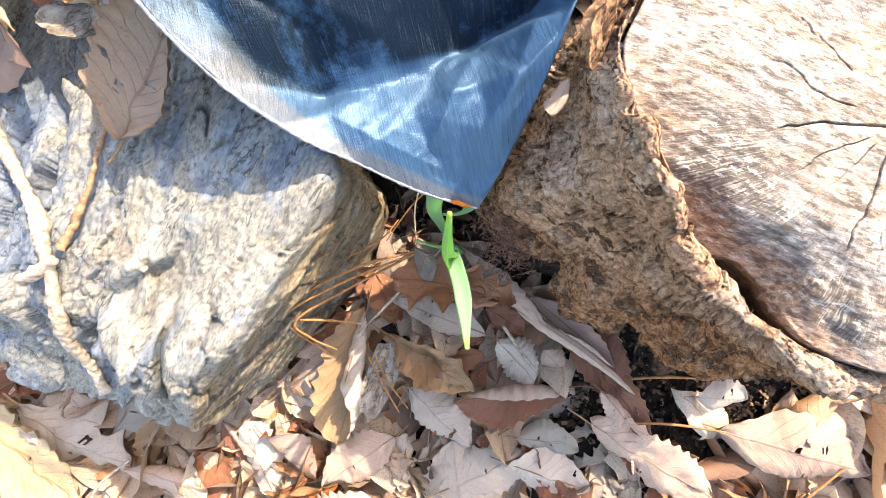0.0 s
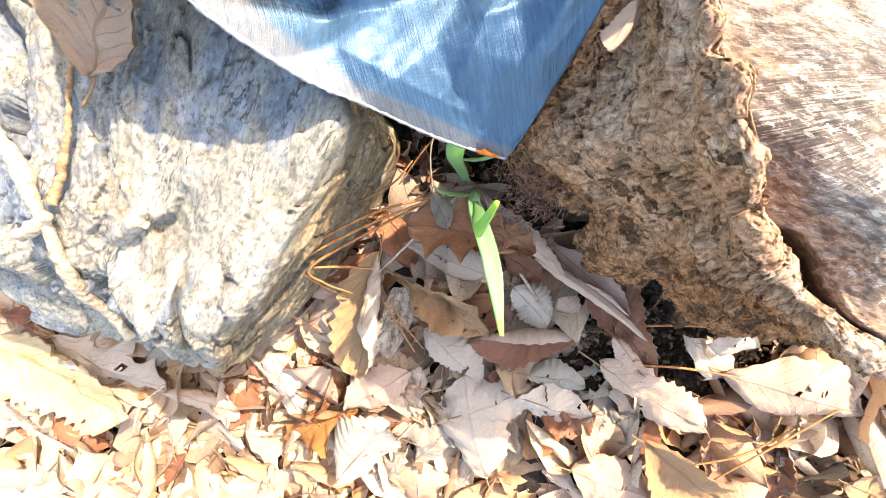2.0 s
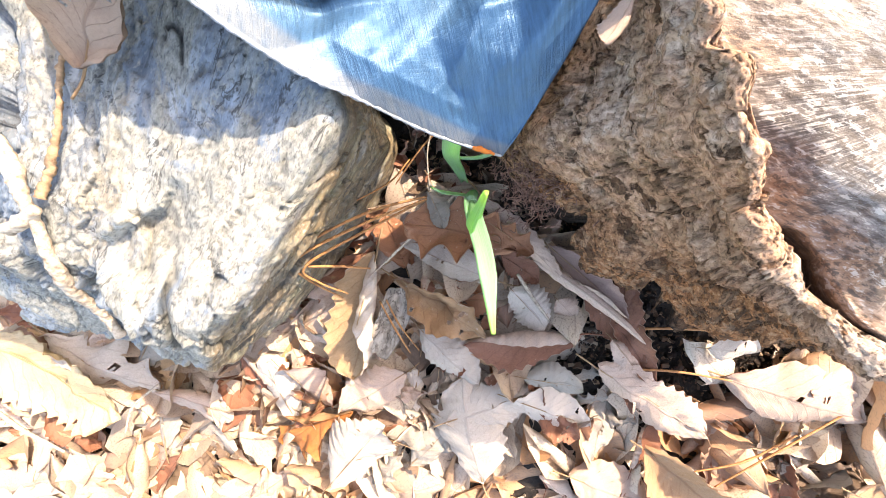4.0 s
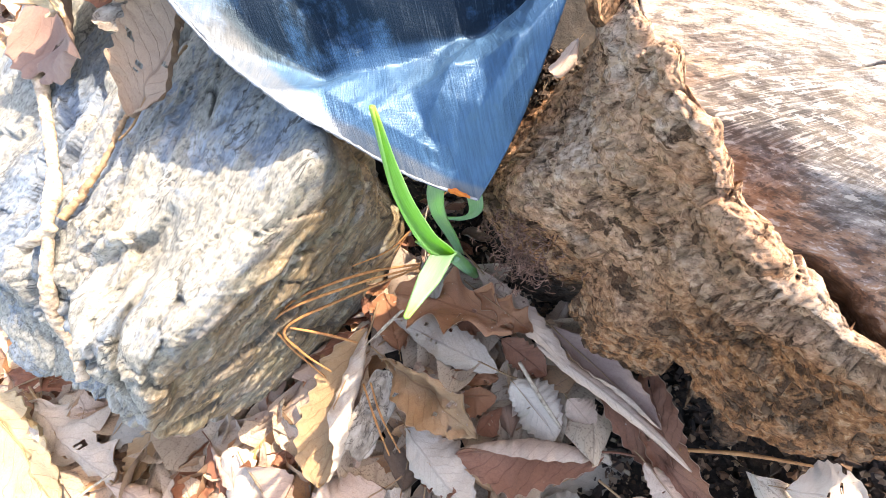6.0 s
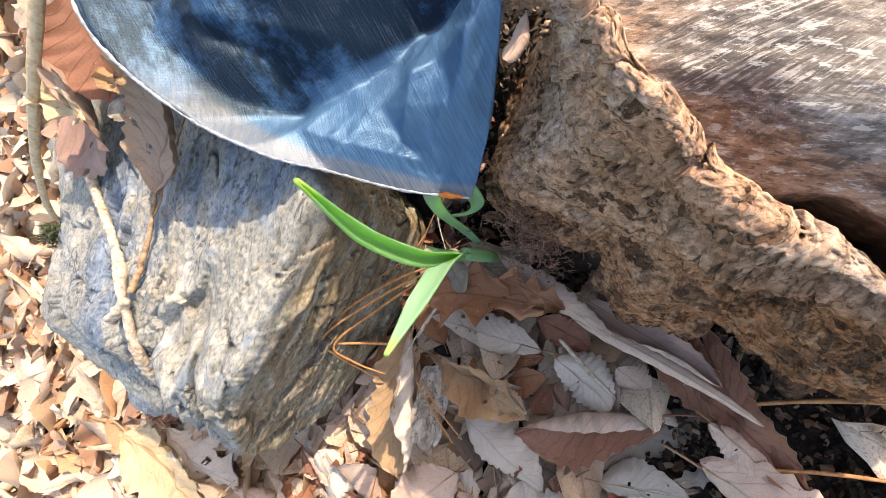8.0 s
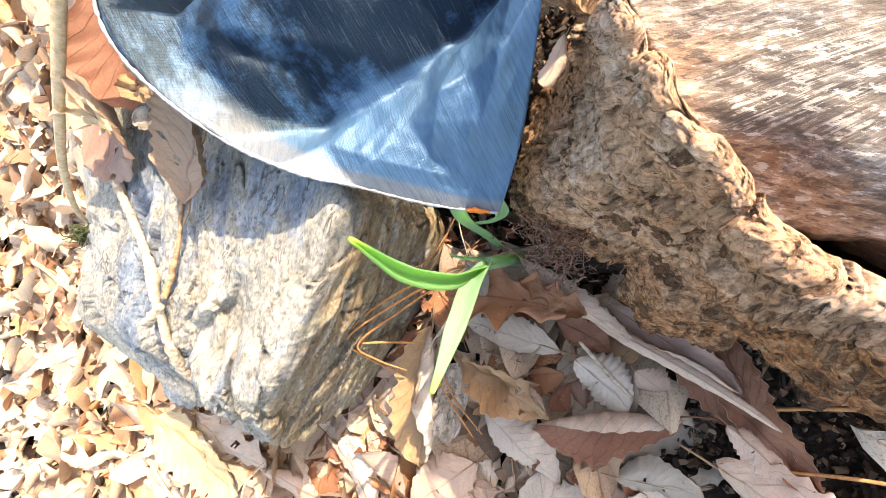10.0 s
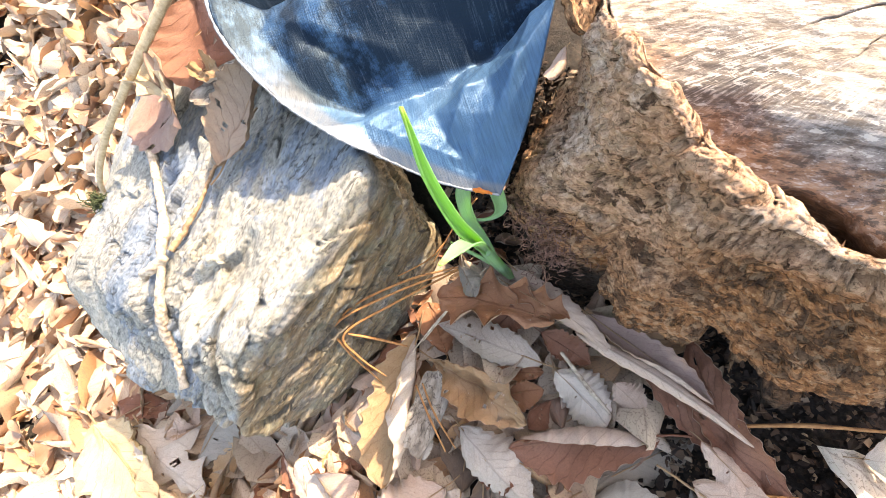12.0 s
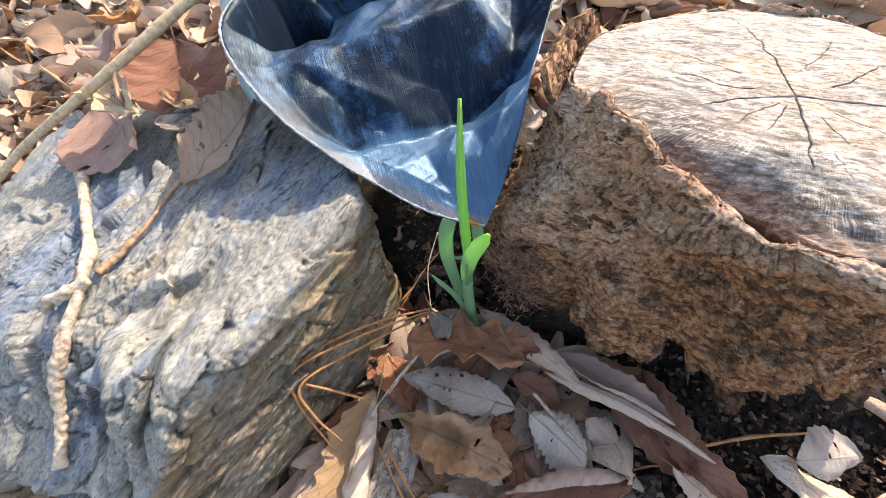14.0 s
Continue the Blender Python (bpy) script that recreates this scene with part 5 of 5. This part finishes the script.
def far_litter():
    """The rest of the leaf litter, past the leaves that can be told apart."""
    rng = np.random.default_rng(5)
    protos = [leaf_sheet(k, w, s, 14, 6) for k in SHAPES for w, s in ((0.45, 1), (0.6, 2), (0.5, 3))]
    verts, faces, uvs, count = [], [], [], 0
    for _ in range(7200):
        x, y = rng.normal(-0.35, 0.62), rng.normal(0.35, 0.62)
        if in_rock(x, y) or in_stump(x, y) or bare(x, y):
            continue
        if -0.1 < x < 0.3 and -0.2 < y < 0.05 and rng.random() < 0.5:
            continue
        near = -0.62 < x < 0.45 and -0.36 < y < 0.42
        size = rng.uniform(0.06, 0.15)
        h = float(ground_z(x, y)) + (rng.uniform(-0.022, -0.012) if near else rng.uniform(-0.024, 0.010))
        m = pose(x, y, h, rng.normal(0, 22) + (180 if rng.random() < 0.3 else 0), rng.normal(0, 14), rng.uniform(0, 360)) @ Matrix.Scale(size, 4)
        v, f, uv = protos[rng.integers(len(protos))]
        verts.append(v @ np.array(m.to_3x3()).T + np.array(m.translation))
        faces.append(f + count)
        uvs.append(uv)
        count += len(v)
    me = mesh_from("leaf_litter", np.concatenate(verts), np.concatenate(faces), LITTER, uv=np.concatenate(uvs))
    tagged(new("leaf_litter", me), "thick litter of dry tan and brown oak leaves covering the ground", "leaf litter", kind="stuff")


far_litter()

# ---- twigs, stalks and needles ----
def stick(name, label, category, points, radii, material, n=60, sides=10, bumps=0.25, seed=0, scale=260):
    v, f = tube(points, radii, n, sides, bumps, scale, seed)
    at = np.array(points[0])
    ob = new(name, mesh_from(name, v - at, f, material))
    ob.location = at
    return tagged(ob, label, category)


TWIG_LINE = on_rock(((-0.285, 0.122), (-0.262, 0.090), (-0.240, 0.058), (-0.219, 0.034), (-0.208, 0.010), (-0.210, -0.020), (-0.217, -0.048), (-0.219, -0.070), (-0.217, -0.088)), 0.003)
twig = stick("twig", "pale knotty dead twig with peeling bark lying across the rock", "twig", TWIG_LINE,
             (0.0048, 0.0031, 0.0031, 0.0028, 0.0042, 0.0027, 0.0029, 0.0040, 0.0029, 0.0027, 0.0034), PALE_TWIG, 240, 14, 0.22, 4, 360)
v, f = tube(on_rock(((-0.203, 0.012), (-0.214, 0.003), (-0.229, -0.003)), 0.005), (0.0034, 0.0034, 0.0028), 16, 9, 0.3, 300, 7)
part("side_stub", mesh_from("side_stub", v - np.array(TWIG_LINE[0]), f, PALE_TWIG), twig)
stick("dry_stalk", "flat brown dry leaf stalk lying beside the twig on the rock", "stalk",
      on_rock(((-0.160, 0.140), (-0.180, 0.105), (-0.189, 0.078), (-0.196, 0.042), (-0.203, 0.014)), 0.003), (0.0008, 0.0010, 0.0013, 0.0016, 0.0024), BROWN_TWIG, 120, 8, 0.6, 9, 420)
stem = stick("standing_stem", "slender pale brown dead stem leaning up beside the rock", "stem",
             ((-0.380, 0.085, 0.040), (-0.370, 0.100, 0.058), (-0.330, 0.128, 0.082), (-0.2526, 0.1544, 0.1129), (-0.2079, 0.1848, 0.1294), (-0.14, 0.245, 0.155), (-0.06, 0.33, 0.19)), (0.0020, 0.0024, 0.0030, 0.0034, 0.0037, 0.0040, 0.0044), PALE_STEM, 80, 10, 0.08, 11)


def pine_needles():
    base = Vector((-0.012, 0.030, -0.030))
    bundle = thing("pine_needles", "fallen brown pine needle bundle bent against the rock", "pine needles", at=tuple(base))
    for pts in (((0, 0, 0), (-0.045, -0.022, 0.014), (-0.092, -0.052, 0.026), (-0.094, -0.072, 0.006), (-0.076, -0.100, -0.034)),
                ((0, 0, -0.002), (-0.048, -0.030, 0.008), (-0.090, -0.060, 0.016), (-0.086, -0.078, -0.004), (-0.070, -0.094, -0.030)),
                ((0, 0.002, 0.0), (-0.040, -0.012, 0.010), (-0.080, -0.036, 0.022), (-0.098, -0.056, 0.022)),
                ((-0.088, -0.060, 0.014), (-0.070, -0.062, -0.004), (-0.048, -0.066, -0.022))):
        v, f = tube(pts, (0.0009, 0.0012, 0.0011, 0.0007), 30, 6)
        part("needle", mesh_from("needle", v, f, NEEDLE), bundle)


pine_needles()


def straws():
    for pts, r, mat_, word in (
        (((0.010, 0.036, -0.045), (-0.018, 0.004, -0.046), (-0.047, -0.030, -0.055)), 0.0012, PALE_TWIG, "pale"),
        (((-0.002, 0.022, -0.046), (-0.034, -0.014, -0.048), (-0.063, -0.047, -0.060)), 0.0009, PALE_TWIG, "pale"),
        (((-0.030, 0.060, -0.045), (-0.045, 0.040, -0.040), (-0.078, 0.018, -0.030)), 0.0008, NEEDLE, "brown"),
        (((0.004, 0.090, -0.020), (-0.018, 0.070, -0.032), (-0.040, 0.040, -0.045)), 0.0008, NEEDLE, "brown"),
        (((-0.004, 0.100, -0.015), (-0.014, 0.070, -0.030), (-0.012, 0.036, -0.045)), 0.0007, PALE_TWIG, "pale"),
        (((0.180, -0.068, -0.058), (0.215, -0.062, -0.054), (0.250, -0.060, -0.050)), 0.0014, NEEDLE, "brown"),
        (((0.185, -0.107, -0.060), (0.222, -0.104, -0.058), (0.262, -0.104, -0.052)), 0.0012, NEEDLE, "brown"),
        (((-0.052, -0.068, -0.060), (-0.036, -0.092, -0.058), (-0.020, -0.116, -0.060)), 0.0010, NEEDLE, "brown"),
        (((-0.046, -0.066, -0.060), (-0.032, -0.088, -0.058), (-0.012, -0.112, -0.060)), 0.0009, NEEDLE, "brown"),
        (((0.070, -0.030, -0.060), (0.090, -0.055, -0.062), (0.105, -0.072, -0.066)), 0.0018, PALE_TWIG, "pale"),
        (((-0.300, -0.200, -0.085), (-0.330, -0.230, -0.084), (-0.345, -0.270, -0.086)), 0.0016, PALE_TWIG, "pale"),
        (((-0.515, -0.232, -0.078), (-0.466, -0.266, -0.076), (-0.415, -0.296, -0.080)), 0.0024, PALE_TWIG, "pale"),
        (((0.330, -0.150, -0.055), (0.290, -0.180, -0.052), (0.250, -0.200, -0.055)), 0.0011, NEEDLE, "brown"),
        (((0.360, -0.120, -0.050), (0.310, -0.165, -0.048), (0.270, -0.210, -0.052)), 0.0010, NEEDLE, "brown"),
    ):
        stick("straw", "thin " + word + " dry straw lying among the fallen leaves", "straw", pts, (0.8 * r, r, 0.6 * r), mat_, 24, 6, 0.15, 3)


straws()


def bark_flake(name, label, m, size, material, seed):
    """A thin broken plate with an uneven outline and a cracked face."""
    n, k = 64, 14
    a = np.linspace(0, 2 * math.pi, n, endpoint=False)
    edge = (np.abs(np.cos(a)) ** 3 + np.abs(np.sin(a)) ** 3) ** (-1 / 3) * (1 + 0.16 * fbm(np.stack([np.cos(a), np.sin(a), 0 * a + seed], -1), 2.2, 4, seed))
    s = np.linspace(0.02, 1, k)
    top = np.stack([s[:, None] * edge * np.cos(a) * size[0] / 2, s[:, None] * edge * np.sin(a) * size[1] / 2, 0 * s[:, None] + 0 * a], -1).reshape(-1, 3)
    face, seam = chips(top, 40, (1, 1, 1), seed, 0.05, 0.0003)
    top[:, 2] = size[2] / 2 + face + 0.0008 * fbm(top, 160, 3, seed) - 0.001 * smooth(0.001, 0.0002, seam) + 0.02 * top[:, 0] ** 2 / size[0]
    low = top.copy()
    low[:, 2] -= size[2]
    faces = grid_faces(k, n, True)
    rim = np.stack([(k - 1) * n + np.arange(n), (k - 1) * n + (np.arange(n) + 1) % n, k * n + (k - 1) * n + (np.arange(n) + 1) % n, k * n + (k - 1) * n + np.arange(n)], -1)[:, ::-1]
    full = {"crest": np.full(2 * k * n, 0.15), "foot_shade": np.zeros(2 * k * n), "pit": np.tile(0.8 * smooth(0.001, 0.0002, seam), 2), "brown": np.full(2 * k * n, 0.6)}
    me = mesh_from(name, np.concatenate([top, low]), np.concatenate([faces, faces[:, ::-1] + k * n, rim]), material, shade=full)
    ob = new(name, me)
    ob.matrix_world = m
    return tagged(ob, label, "bark")


bark_flake("bark_flake", "grey-brown cracked bark flake among the fallen leaves", pose(-0.040, -0.088, -0.062, 6, 8, 72), (0.070, 0.030, 0.002), FLAKE, 3)
bark_flake("bark_flake", "grey-brown cracked bark flake on the rock", pose(-0.185, 0.155, 0.088, 10, 0, 30), (0.055, 0.022, 0.002), FLAKE, 4)
bark_flake("bark_flake", "brown bark flake leaning on the stump", pose(0.093, 0.150, 0.100, 60, 10, 60), (0.060, 0.030, 0.005), BARK, 5)
bark_flake("bark_flake", "brown bark flake leaning on the stump", pose(0.112, 0.190, 0.095, 70, -5, 50), (0.060, 0.035, 0.005), BARK, 6)


def fibres(name, label, category, middle, spread, count, length, radius, material, seed, upright=0.0):
    """A tuft of many short curly fibres."""
    rng = np.random.default_rng(seed)
    verts, faces, count_ = [], [], 0
    for _ in range(count):
        at = np.array(middle) + rng.normal(0, 1, 3) * spread
        way = rng.normal(0, 1, 3) + (0, 0, upright)
        way *= length * rng.uniform(0.5, 1.2) / np.linalg.norm(way)
        v, f = tube((at, at + 0.5 * way + rng.normal(0, 0.25 * length, 3), at + way), (radius, radius, 0.5 * radius), 9, 4)
        verts.append(v)
        faces += [tuple(i + count_ for i in q) for q in f]
        count_ += len(v)
    ob = new(name, mesh_from(name, np.concatenate(verts), faces, material))
    return tagged(ob, label, category, kind="stuff")


fibres("rootlets", "tangle of fine dry brown rootlets at the foot of the stump", "rootlets", (0.066, 0.052, -0.008), (0.012, 0.014, 0.018), 1100, 0.007, 0.00035, ROOT, 4)
fibres("moss", "small tuft of dark moss on the edge of the rock", "moss", (-0.360, 0.076, 0.056), (0.004, 0.004, 0.003), 120, 0.008, 0.0006, MOSS, 6, 1.0)
